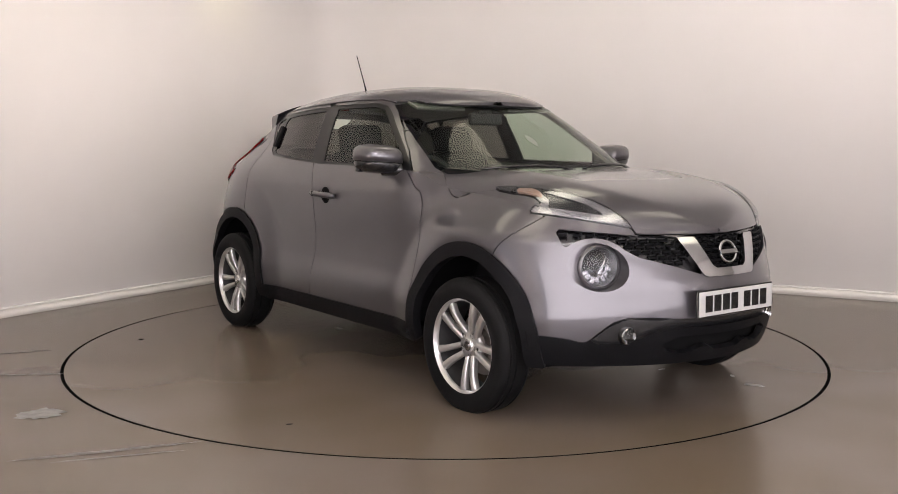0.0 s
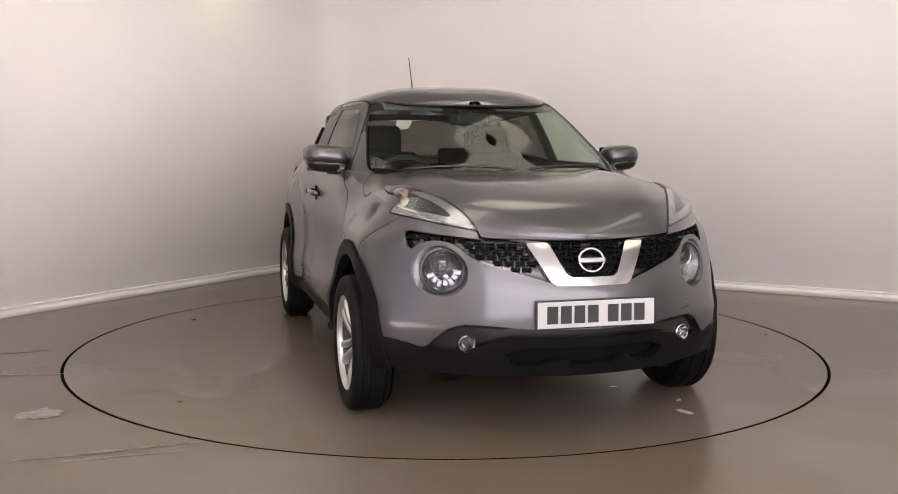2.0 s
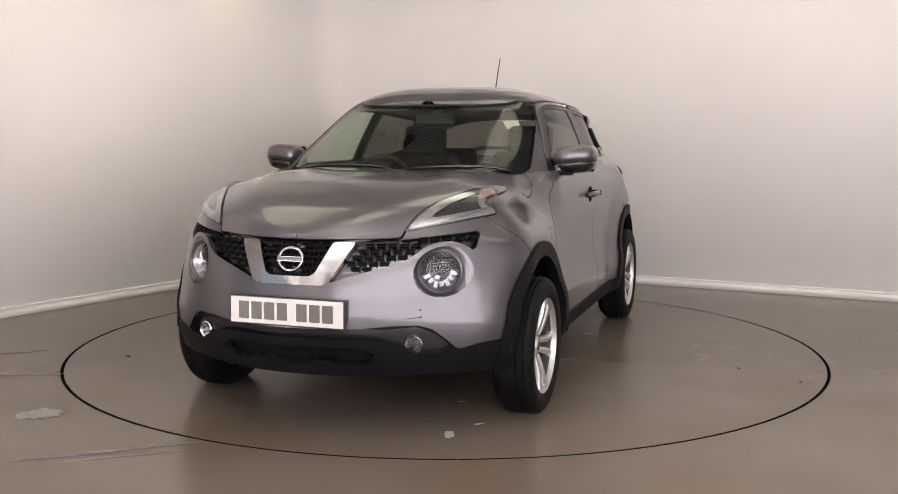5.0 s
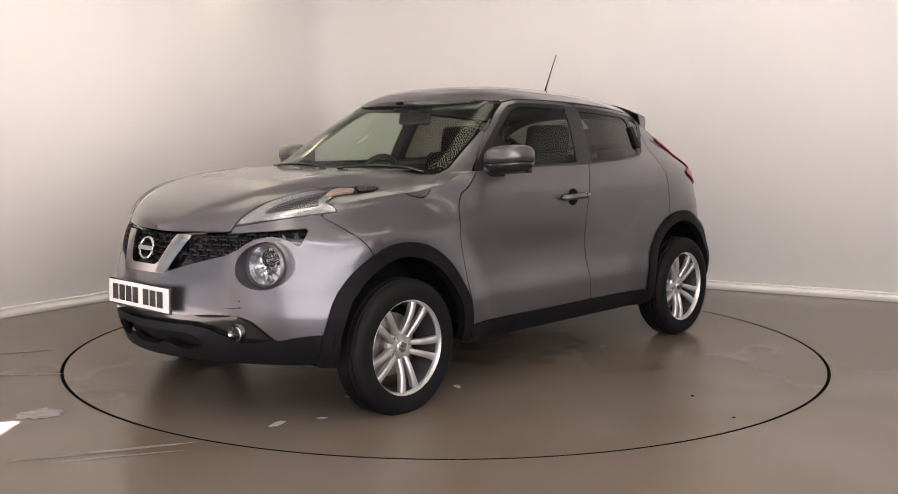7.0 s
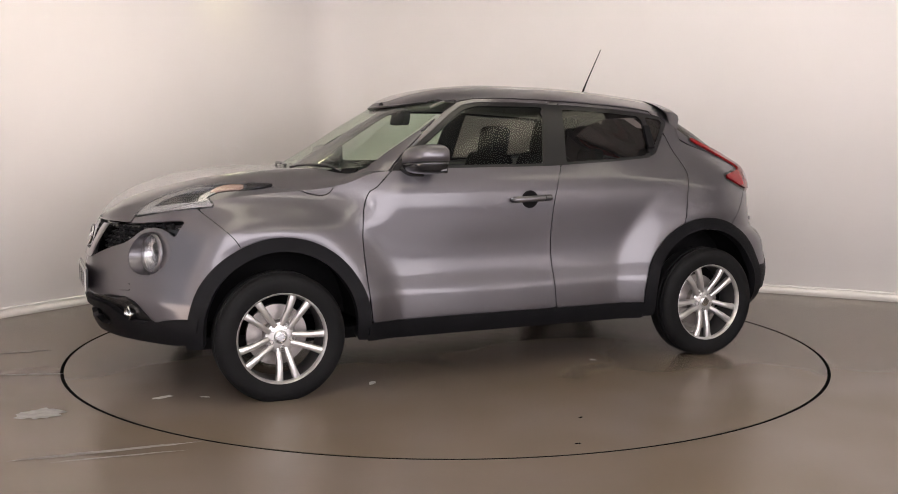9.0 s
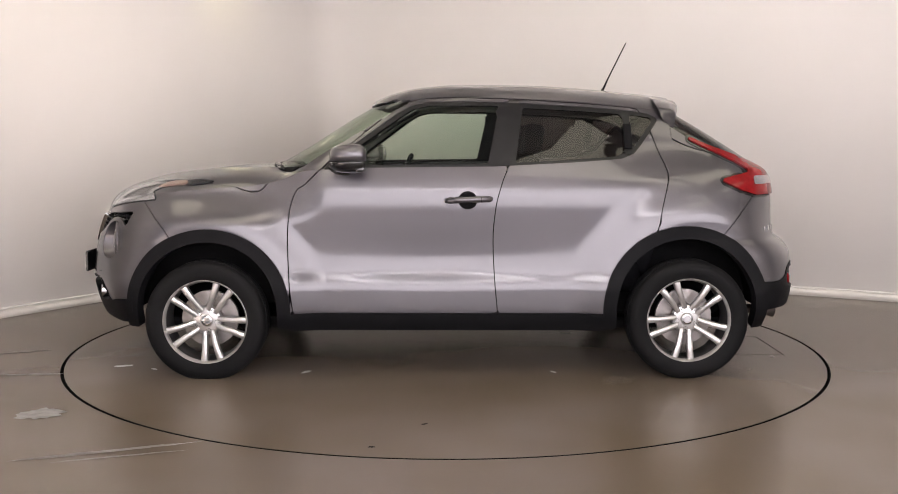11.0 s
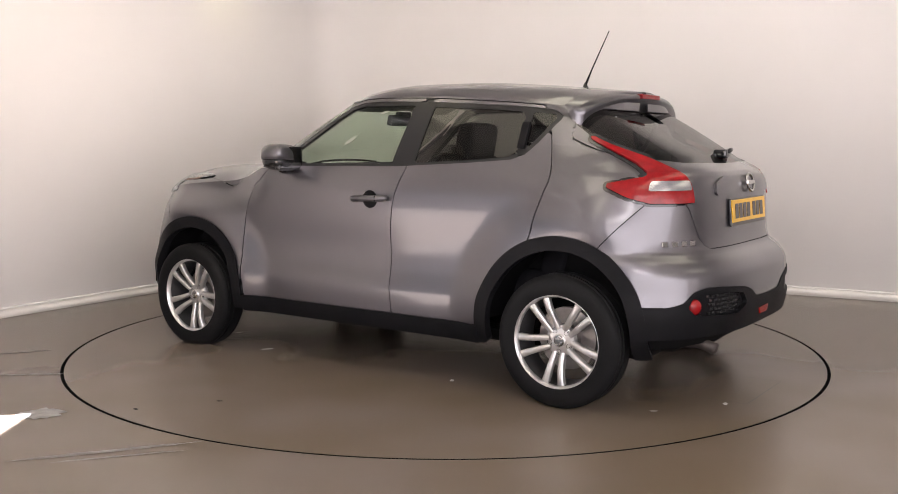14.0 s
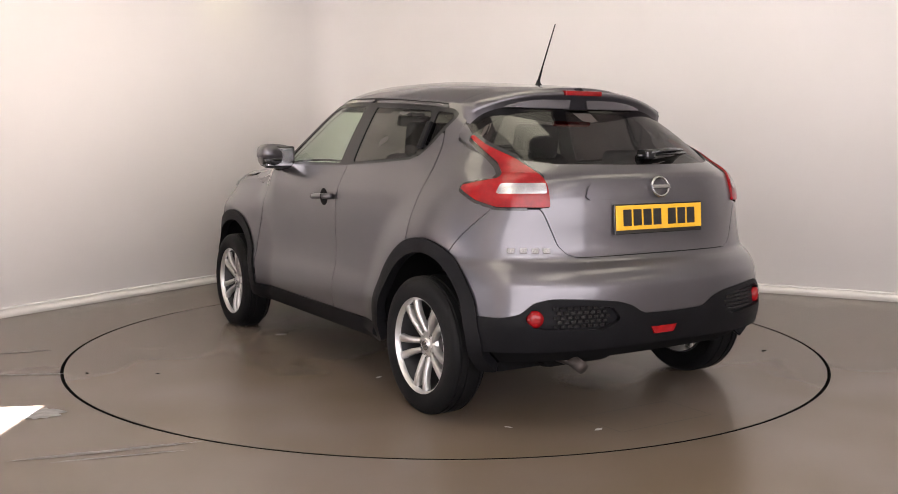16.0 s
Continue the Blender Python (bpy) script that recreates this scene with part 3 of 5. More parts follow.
LOWER, BONNET, CABIN = lower_grid(), bonnet_grid(), cabin_grid()
ROOF = roof_grid(CABIN)
for g in (LOWER, BONNET, CABIN, ROOF):
    # normals face outwards
    mid = np.array([-0.1, 0, 0.7])
    if np.einsum("ij,ij->i", g.N, g.P - mid).mean() < 0:
        g.N = -g.N
        g.quads = g.quads[:, ::-1]
SKIN = [LOWER, BONNET, CABIN, ROOF]
GAPW = 0.0028

ARCH_F, ARCH_R = (1.256, 0.35), (-1.252, 0.372)
R_OUT, R_IN = 0.436, 0.368


def arch(x, z, c, r):
    """Above 0 outside the wheel arch."""
    dz = np.where(z > c[1], z - c[1], (z - c[1]) * 0.35)
    return np.hypot(x - c[0], dz) - r


def arches(x, z, r):
    return np.minimum(arch(x, z, ARCH_F, r), arch(x, z, ARCH_R, r))


paint_low_front = curve((0, 0.478), (0.29, 0.482), (0.43, 0.492), (0.5, 0.492), (0.56, 0.475), (0.61, 0.43), (0.66, 0.385), (0.72, 0.4), (0.8, 0.41), (0.9, 0.41))
paint_low_rear = curve((0, 0.505), (0.17, 0.51), (0.25, 0.55), (0.34, 0.572), (0.6, 0.59), (0.67, 0.575), (0.735, 0.525), (0.8, 0.51), (0.9, 0.51))


def paint_low(x, y, z):
    """Height above the black cladding's upper edge."""
    side = np.where(x > 0, paint_low_front(y), paint_low_rear(y))
    lim = np.where(x > 1.45, side, np.where(x < -1.45, side, 0.345))
    return z - lim


seam_bumper = curve((0.6, 1.40), (0.74, 1.45), (0.78, 1.475), (0.913, 1.612), (1.0, 1.70))
seam_door_f = curve((0.2, 0.776), (0.344, 0.806), (0.543, 0.828), (0.757, 0.838), (0.893, 0.826), (0.96, 0.806), (1.014, 0.771), (1.07, 0.706), (1.113, 0.656), (1.16, 0.611), (1.23, 0.516), (1.30, 0.431))
seam_door_b = curve((0.2, -0.265), (0.353, -0.262), (0.5, -0.249), (0.74, -0.239), (0.9, -0.253), (1.033, -0.288), (1.106, -0.315), (1.46, -0.365))
seam_door_r = curve((0.5, -0.86), (0.6, -0.93), (0.789, -1.098), (0.9, -1.122), (1.007, -1.15), (1.065, -1.162), (1.12, -1.152), (1.18, -1.13), (1.3, -1.09), (1.42, -1.03))
DLO = [(0.665, 1.096), (0.490, 1.104), (-0.240, 1.112), (-0.690, 1.136), (-0.920, 1.154), (-0.990, 1.179), (-1.040, 1.234), (-1.130, 1.349), (-1.135, 1.372), (-1.080, 1.399), (-0.940, 1.416), (-0.730, 1.431), (-0.360, 1.451), (-0.090, 1.458), (0.110, 1.456), (0.190, 1.440), (0.270, 1.394), (0.510, 1.219)]
FRAME_TOP = [(0.760, 1.004), (0.630, 1.134), (0.510, 1.244), (0.290, 1.409), (0.200, 1.460), (0.110, 1.476), (-0.090, 1.478), (-0.370, 1.470), (-0.730, 1.449), (-0.940, 1.432), (-1.030, 1.422), (-1.090, 1.404), (-1.290, 1.004), (-1.290, 0.104), (0.910, 0.104), (0.910, 1.004)]
GLASS_F = [(0.590, 1.122), (-0.212, 1.128), (-0.275, 1.436), (0.110, 1.438), (0.185, 1.420), (0.250, 1.379), (0.480, 1.212)]
GLASS_R = [(-0.358, 1.134), (-0.690, 1.152), (-0.905, 1.170), (-0.945, 1.194), (-0.945, 1.369), (-0.920, 1.396), (-0.730, 1.409), (-0.400, 1.426)]
GLASS_Q = [(-0.980, 1.204), (-1.020, 1.249), (-1.108, 1.362), (-1.090, 1.379), (-0.980, 1.392)]
# front face outlines (y, z)
GRILLE = [(0, 0.828), (0.26, 0.829), (0.42, 0.838), (0.6, 0.856), (0.69, 0.866), (0.703, 0.853), (0.697, 0.795), (0.675, 0.784), (0.645, 0.796), (0.59, 0.816), (0.53, 0.806), (0.48, 0.771), (0.44, 0.746), (0.3, 0.706), (0.18, 0.668), (0, 0.661)]
LAMP_C, LAMP_R = (0.592, 0.705), 0.103
BONNET_CUT = curve((2.02, 0.375), (1.94, 0.405), (1.8, 0.475), (1.6, 0.57), (1.4, 0.645), (1.25, 0.70), (1.1, 0.735), (1.0, 0.742), (0.94, 0.735), (0.88, 0.70), (0.8, 0.66))
# lens outlines: upper lamp seen from above (x, y); tail lamp seen from the side (x, z)
UP_LAMP = [(1.905, 0.424), (1.80, 0.481), (1.6, 0.576), (1.42, 0.636), (1.30, 0.662), (1.245, 0.68), (1.30, 0.70), (1.42, 0.702), (1.52, 0.684), (1.57, 0.69), (1.545, 0.735), (1.62, 0.755), (1.70, 0.75), (1.78, 0.67), (1.87, 0.54)]
TAIL = [(-1.30, 1.262), (-1.40, 1.225), (-1.55, 1.172), (-1.68, 1.118), (-1.80, 1.06), (-1.84, 1.02), (-1.84, 0.972), (-1.76, 0.964), (-1.64, 0.964), (-1.55, 0.99), (-1.44, 1.042), (-1.52, 1.062), (-1.60, 1.078), (-1.615, 1.092), (-1.54, 1.14), (-1.40, 1.205), (-1.345, 1.23)]


def tail_in(x, y, z):
    return np.minimum(poly_in(x, z, TAIL, 0.008), y - 0.55 - 0.03 * ramp(z, 1.05, 1.15))


def lamp_hole(x, y, z):
    return np.where(x > 1.2, LAMP_R - np.hypot((y - LAMP_C[0]) * 0.98, z - LAMP_C[1]), -1)


def grille_in(x, y, z):
    return np.where(x > 1.4, np.minimum(poly_in(y, z, GRILLE, 0.006), -lamp_hole(x, y, z) - 0.02), -1)


def up_lamp(x, y, z):
    return np.where(z > 0.8, np.minimum(poly_in(x, y, UP_LAMP, 0.006), z - 0.872 - 0.2 * (y - 0.45)), -1)


def hatch_x(x, y, z):
    """Above 0 on the tailgate side of its shut line."""
    half = np.interp(z, [0.74, 0.76, 0.80, 0.94, 0.97, 1.1, 1.2, 1.3, 1.42], [0.42, 0.48, 0.52, 0.575, 0.60, 0.63, 0.65, 0.635, 0.60])
    return np.where(x < -1.2, np.minimum(half - y, z - 0.752), -1)


def bonnet_in(x, y, z):
    edge = np.minimum(BONNET_CUT(x) - y, x - 0.80)
    return np.minimum(edge, z - 0.838 - 0.02 * (y / 0.6) ** 2)


SCREEN = [(0, 1.068), (0.4, 1.075), (0.62, 1.09), (0.672, 1.108), (0.662, 1.16), (0.612, 1.32), (0.56, 1.43), (0.536, 1.457), (0.46, 1.468), (0.2, 1.488), (0, 1.492)]
REAR_GLASS = [(0, 1.14), (0.45, 1.145), (0.56, 1.16), (0.625, 1.19), (0.625, 1.24), (0.60, 1.34), (0.58, 1.395), (0.53, 1.43), (0.3, 1.468), (0, 1.474)]


def screen_in(x, y, z):
    return np.where((x > 0.0) & (y <= cabin_y(x, z) + 0.004), poly_in(y, z, [(-p[0], p[1]) for p in SCREEN[::-1]] + SCREEN, 0.0), -1)


def rear_glass_in(x, y, z):
    return np.where(x < -1.0, poly_in(y, z, [(-p[0], p[1]) for p in REAR_GLASS[::-1]] + REAR_GLASS, 0.0), -1)


car = tagged(new("car"), "dark grey metallic crossover car with black cladding and alloy wheels", "car", kind="")
CAR_AT = (-0.001, 0.042, 0)


def lodge(ob):
    """Sets a first-level part at the car's place on the turntable."""
    ob.parent = car
    ob.location = CAR_AT
    return ob


def both(name, grids, field, material, label="", **kw):
    out = []
    for s in (1, -1):
        o = panel(name, grids, field, material, car, label, sides=s, **kw)
        o.location = CAR_AT
        out.append(o)
    return out


def whole(name, grids, field, material, label="", **kw):
    o = panel(name, grids, field, material, car, label, sides=0, **kw)
    o.location = CAR_AT
    return o


def minf(*fs):
    out = fs[0]
    for f in fs[1:]:
        out = np.minimum(out, f)
    return out


def body_ok(x, y, z):
    """Painted skin outside arches, cladding, lamps and grille."""
    return minf(arches(x, z, R_OUT - 0.01), paint_low(x, y, z), -grille_in(x, y, z), -lamp_hole(x, y, z), -up_lamp(x, y, z) - 0.003, -tail_in(x, y, z) - 0.003)


door_line = lambda x, y, z: poly_in(x, z, FRAME_TOP)
windows = lambda x, y, z: np.where(z > 1.0, poly_in(x, z, DLO, 0.01), -1)

front_bumper = whole("front_bumper", [LOWER, BONNET], lambda x, y, z: minf(body_ok(x, y, z), x - seam_bumper(z) - GAPW, -bonnet_in(x, y, z) - GAPW * 2, 0.93 - z + 0.02), PAINT)
fenders = both("fender", [LOWER, BONNET, CABIN], lambda x, y, z: minf(body_ok(x, y, z), np.maximum(seam_bumper(z) - x, z - 0.95) - GAPW, -bonnet_in(x, y, z) - GAPW * 0.7, -screen_in(x, y, z) - 0.012, np.maximum(-door_line(x, y, z), x - seam_door_f(z)) - GAPW, x - 0.45, 1.30 - z), PAINT)
bonnet = whole("bonnet", [BONNET, LOWER], lambda x, y, z: minf(bonnet_in(x, y, z), -up_lamp(x, y, z) - 0.004, 1.2 - z, x - 0.812 - 0.13 * np.maximum(0, 1 - y * 1.6)), PAINT, "long curved grey bonnet")
doors_f = both("front_door", [LOWER, CABIN], lambda x, y, z: minf(body_ok(x, y, z), seam_door_f(z) - x - GAPW, x - seam_door_b(z) - GAPW, door_line(x, y, z) - GAPW, -windows(x, y, z)), PAINT, "grey front door with a window and pull handle")
doors_r = both("rear_door", [LOWER, CABIN], lambda x, y, z: minf(body_ok(x, y, z), seam_door_b(z) - x - GAPW, x - seam_door_r(z) - GAPW, door_line(x, y, z) - GAPW, -windows(x, y, z)), PAINT, "grey rear door with a tinted window")
quarters = both("quarter_panel", [LOWER, CABIN], lambda x, y, z: minf(body_ok(x, y, z), np.maximum(seam_door_r(z) - x - GAPW, -door_line(x, y, z) - GAPW), 0.35 - x, -hatch_x(x, y, z) - GAPW * 1.5, -windows(x, y, z), -screen_in(x, y, z) - 0.012, np.where(x < -1.3, np.where(z > 0.955, 1, x + 1.60 - np.clip(0.93 - z, -1, 0.18) * 0.9), 1) - GAPW), PAINT)
pillars = both("a_pillar", [CABIN], lambda x, y, z: minf(-door_line(x, y, z) - GAPW, x - 0.35, z - 1.30, -screen_in(x, y, z) - 0.012), PAINT)
rear_bumper = whole("rear_bumper", [LOWER], lambda x, y, z: minf(body_ok(x, y, z), -(x + 1.60 - np.clip(0.93 - z, -1, 0.18) * 0.9) - GAPW, 0.955 - z, -hatch_x(x, y, z) - GAPW * 1.5), PAINT)
tailgate = whole("tailgate", [LOWER, CABIN], lambda x, y, z: minf(hatch_x(x, y, z), -tail_in(x, y, z) - 0.003, -rear_glass_in(x, y, z) - 0.001, 1.47 - z), PAINT, "grey tailgate with a wiper, badge and yellow plate")
roof = whole("roof", [ROOF], lambda x, y, z: minf(-screen_in(x, y, z) - 0.006, z - 1.3), PAINT)
for c in (ARCH_F, ARCH_R):
    both("wheel_arch_trim", [LOWER], lambda x, y, z: minf(arch(x, z, c, R_IN), R_OUT - R_IN - arch(x, z, c, R_IN), z - 0.265), BLACK, "matt black wheel arch moulding", push=0.012, depth=0.045)
window_trims = both("window_surround", [CABIN, LOWER], lambda x, y, z: minf(windows(x, y, z), -poly_in(x, z, GLASS_F, 0.012) , -poly_in(x, z, GLASS_R, 0.012), -poly_in(x, z, GLASS_Q, 0.01)), PILLAR, "black window surround and centre pillar", push=-0.004)
glass_f = both("front_window", [CABIN, LOWER], lambda x, y, z: np.where(z > 1.0, poly_in(x, z, GLASS_F, 0.012), -1), SIDE_GLASS, "clear side window glass", push=-0.008, depth=0.004)
glass_r = both("rear_window", [CABIN, LOWER], lambda x, y, z: np.where(z > 1.0, poly_in(x, z, GLASS_R, 0.012), -1), TINT_GLASS, "dark privacy glass", push=-0.008, depth=0.004)
glass_q = both("quarter_window", [CABIN], lambda x, y, z: poly_in(x, z, GLASS_Q, 0.01), TINT_GLASS, "small dark triangular glass", push=-0.006, depth=0.004)
windscreen = whole("windscreen", [CABIN, ROOF], screen_in, SCREEN_GLASS, "clear laminated windscreen", push=-0.006, depth=0.005)
rear_glass = whole("rear_screen", [CABIN, LOWER], rear_glass_in, TINT_GLASS, "dark tinted heated rear screen", push=-0.005, depth=0.004)
up_lamps = both("upper_lamp", [BONNET, LOWER], up_lamp, LAMP_GLASS, "clear raised boomerang side lamp", push=0.012, depth=0.03)
tail_lamps = both("tail_lamp", [CABIN, LOWER], tail_in, RED_LENS, "red and clear boomerang tail lamp", push=0.012, depth=0.03)


# ---- car: fittings ----
def nose_at(y, z):
    lo, hi = 1.0, float(nose_x(z))
    for _ in range(40):
        m = (lo + hi) / 2
        if float(wall_y(np.float64(m), np.float64(z))) > abs(y):
            lo = m
        else:
            hi = m
    return lo


def tail_at(y, z):
    lo, hi = float(tail_x(z)), -0.8
    for _ in range(40):
        m = (lo + hi) / 2
        if float(wall_y(np.float64(m), np.float64(z))) > abs(y):
            hi = m
        else:
            lo = m
    return hi


def turned(bm, m):
    bmesh.ops.transform(bm, matrix=m, verts=bm.verts)
    return bm


# dark inner skin behind the seams, door cards and headliner
inner_shell = whole("inner_shell", [LOWER, BONNET], lambda x, y, z: minf(arches(x, z, R_OUT), z - 0.27, 1.06 - z, np.where(x > 1.3, -lamp_hole(x, y, z) + 0.0, 1), np.where((x > 0.8) & (z > 0.8) & (y < 0.55), 0.93 - z, 1), np.where(z > 0.80, 1.88 - x, 1)), INNER, push=-0.045)
headliner = whole("headliner", [ROOF, CABIN], lambda x, y, z: minf(z - 1.1, -screen_in(x, y, z) - 0.02, -rear_glass_in(x, y, z) - 0.012, -windows(x, y, z) - 0.004), HEADLINER, "pale cloth headliner and pillar trim", push=-0.03, depth=0.004)
bm = bmesh.new()
box(bm, (-1.62, -0.70, 0.235), (1.62, 0.70, 0.30), None, 0.02)
lodge(part("underbody", bm, INNER))
bm = bmesh.new()
box(bm, (0.70, -0.62, 0.3), (0.76, 0.62, 0.98))
lodge(part("bulkhead", bm, INNER))
for cx, cz in (ARCH_F, ARCH_R):
    for s in (1, -1):
        bm = bmesh.new()
        ring = [(0.40, 0.84), (0.41, 0.80), (0.40, 0.56), (0.0, 0.555)]
        lathe(bm, [(r, h * s) for r, h in ring], "y", 40, (cx, 0, cz), 0, math.pi)
        smooth_by_angle(bm)
        ob = lodge(part("wheel_arch_liner", bm, INNER))

# wheels
WHEEL_R, HUB_Z = 0.318, {1: 0.302, -1: 0.314}


def build_wheel():
    bm = bmesh.new()
    lathe(bm, [(0.0, -0.085), (0.15, -0.085), (0.15, -0.06), (0.075, -0.055), (0.07, -0.02), (0.0, -0.02)], "y", 40)
    smooth_by_angle(bm)
    wheel = part("wheel", bm, STEEL, None, "silver five-spoke alloy wheel with a black tyre")
    # tyre with shoulder, sidewall bead and grooves
    t = bmesh.new()
    prof = [(0.214, 0.052), (0.222, 0.062), (0.235, 0.066), (0.262, 0.071), (0.285, 0.069), (0.302, 0.062), (0.311, 0.052), (0.3165, 0.04), (0.311, 0.037), (0.311, 0.029), (WHEEL_R, 0.026), (WHEEL_R, 0.006), (0.311, 0.004), (0.311, -0.006), (WHEEL_R, -0.008)]
    prof += [(r, -0.036 - h) for r, h in prof[::-1] if h > 0.02] + [(0.285, -0.118), (0.225, -0.1), (0.214, -0.09), (0.214, 0.052)]
    lathe(t, prof, "y", 72)
    smooth_by_angle(t, 30)
    part("tyre", t, RUBBER, wheel, "black road tyre")
    # rim barrel and lip
    t = bmesh.new()
    lathe(t, [(0.209, 0.036), (0.210, 0.047), (0.2145, 0.055), (0.220, 0.062), (0.2235, 0.060), (0.222, 0.050), (0.214, 0.036), (0.209, 0.036)], "y", 72)
    smooth_by_angle(t, 40)
    part("rim", t, ALLOY, wheel)
    t = bmesh.new()
    lathe(t, [(0.206, -0.1), (0.200, -0.02), (0.2085, 0.0355), (0.2135, 0.0355), (0.212, -0.1), (0.206, -0.1)], "y", 72)
    smooth_by_angle(t, 40)
    part("barrel", t, BARREL, wheel, "dark grey inside of the rim")
    # five twin spokes, bowed, widening towards the rim
    t = bmesh.new()
    for k in range(5):
        a = math.radians(-90 + 72 * k)
        for side in (1, -1):
            rows = []
            for i in range(9):
                u = i / 8
                r = 0.052 + (0.2135 - 0.052) * u
                centre = side * (0.0200 + 0.018 * u + 0.016 * max(0, u - 0.45) ** 1.5)
                wide = 0.0125 + 0.005 * u + 0.008 * max(0, u - 0.65) ** 1.3
                y = 0.020 + 0.030 * math.sin(min(1, u * 1.05) * math.pi * 0.52) - 0.006 * u * u
                sect = [(-wide, -0.028), (-wide * 1.0, -0.006), (-wide * 0.72, 0.0), (wide * 0.72, 0.0), (wide, -0.006), (wide, -0.028)]
                rows.append([t.verts.new((math.cos(a) * r - math.sin(a) * (centre + dx), y + dy, math.sin(a) * r + math.cos(a) * (centre + dx))) for dx, dy in sect])
            for p, q in zip(rows, rows[1:]):
                for j in range(5):
                    t.faces.new((p[j], p[j + 1], q[j + 1], q[j]))
    smooth_by_angle(t, 32)
    part("spokes", t, ALLOY, wheel, "bright twin spokes")
    t = bmesh.new()
    lathe(t, [(0.0, 0.026), (0.028, 0.026), (0.031, 0.024), (0.034, 0.018), (0.056, 0.016), (0.072, 0.010), (0.078, 0.0), (0.075, -0.02)], "y", 48)
    smooth_by_angle(t, 35)
    hub = part("hub", t, ALLOY, wheel)
    t = bmesh.new()
    lathe(t, [(0.0, 0.0300), (0.020, 0.0295), (0.026, 0.0275), (0.027, 0.026)], "y", 32)
    box(t, (-0.015, 0.0290, -0.004), (0.015, 0.0318, 0.004))
    part("centre_cap", t, CHROME, hub, "silver centre cap with a plain bar")
    for k in range(5):
        a = math.radians(-90 + 36 + 72 * k + 36)
        t = bmesh.new()
        lathe(t, [(0.0135, 0.0178), (0.012, 0.0182), (0.0115, 0.006), (0.0, 0.006)], "y", 16, (0.054 * math.cos(a), 0, 0.054 * math.sin(a)))
        lathe(t, [(0.0, 0.016), (0.007, 0.0155), (0.008, 0.006)], "y", 6, (0.054 * math.cos(a), 0, 0.054 * math.sin(a)))
        part("bolt", t, GLOSS_BLACK, wheel)
    return wheel


wheel = build_wheel()
HUB_Y = 0.832
first = True
for x in (1.265, -1.265):
    for s in (1, -1):
        m = Matrix.Translation((CAR_AT[0] + x, CAR_AT[1] + s * HUB_Y, HUB_Z[1 if x > 0 else -1])) @ (Matrix.Identity(4) if s > 0 else Matrix.Rotation(math.pi, 4, "Z")) @ Matrix.Rotation(radians(8 if x > 0 else -6), 4, "Y")
        w = wheel if first else copy_thing(wheel, m)
        if first:
            wheel.matrix_basis = m
        w.parent = car
        first = False

# grille
whole("grille_backing", [LOWER], lambda x, y, z: np.where(x > 1.4, poly_in(y, z, GRILLE, 0.0) + 0.012, -1), GLOSS_BLACK, push=-0.035)
grille_v = whole("grille_surround", [LOWER], lambda x, y, z: np.where(x > 1.5, minf(poly_in(y, z, [(-0.3, 0.8235), (0.262, 0.8235), (0.172, 0.664), (0.149, 0.653), (-0.3, 0.653)], 0.004), -poly_in(y, z, [(-0.5, 0.86), (0.135, 0.86), (0.172, 0.826), (0.112, 0.702), (0.09, 0.688), (-0.5, 0.688)], 0.004)), -1), CHROME, "satin chrome V-shaped grille surround", push=0.012, depth=0.035)


def grille_ribs():
    bm = bmesh.new()
    rows = 9
    for r in range(rows):
        z = 0.672 + r * 0.0235
        n = 17
        for k in range(-n, n + 1):
            y = (k + (0.5 if r % 2 else 0)) * 0.044
            if abs(y) > 0.69:
                continue
            f = float(grille_in(np.array([1.9]), np.array([abs(y)]), np.array([z]))[0])
            if f < 0.008:
                continue
            # keep clear of the V strip
            if abs(abs(y) - (0.10 + (z - 0.655) * 0.56 + 0.035)) < 0.05 and z < 0.83:
                continue
            x = nose_at(y, z) - 0.014
            ang = math.atan2(nose_at(y + 0.02, z) - nose_at(y - 0.02, z), 0.04)
            m = Matrix.Translation((x, y, z)) @ Matrix.Rotation(-ang, 4, "Z")
            box(bm, (-0.016, -0.017, -0.0035), (0.004, 0.017, 0.0035), m @ Matrix.Rotation(radians(12), 4, "Y"))
            box(bm, (-0.016, 0.0165, -0.012), (0.001, 0.0215, 0.0125), m)
    return bm


lodge(tagged(part("grille_mesh", grille_ribs(), BLACK, car, "black honeycomb grille mesh"), kind="stuff"))


def emblem(at, axis, size, name="badge"):
    m = axis_frame(at, axis)
    bm = bmesh.new()
    sweep(bm, [m @ Vector((0, size * math.cos(a), size * 0.88 * math.sin(a))) for a in [2 * math.pi * i / 40 for i in range(40)]], size * 0.13, 8, True)
    ob = lodge(part(name, bm, CHROME, car, "round chrome badge with a plain bar"))
    b = bmesh.new()
    box(b, (-0.004, -size * 1.12, -size * 0.2), (0.009, size * 1.12, size * 0.2), m, 0.003)
    part("bar", b, CHROME, ob)
    return ob


emblem((nose_at(0, 0.757) + 0.012, 0, 0.757), (1, 0, 0.25), 0.054)
emblem((tail_at(0, 1.045) - 0.03, 0, 1.045), (-1, 0, 0.2), 0.048)


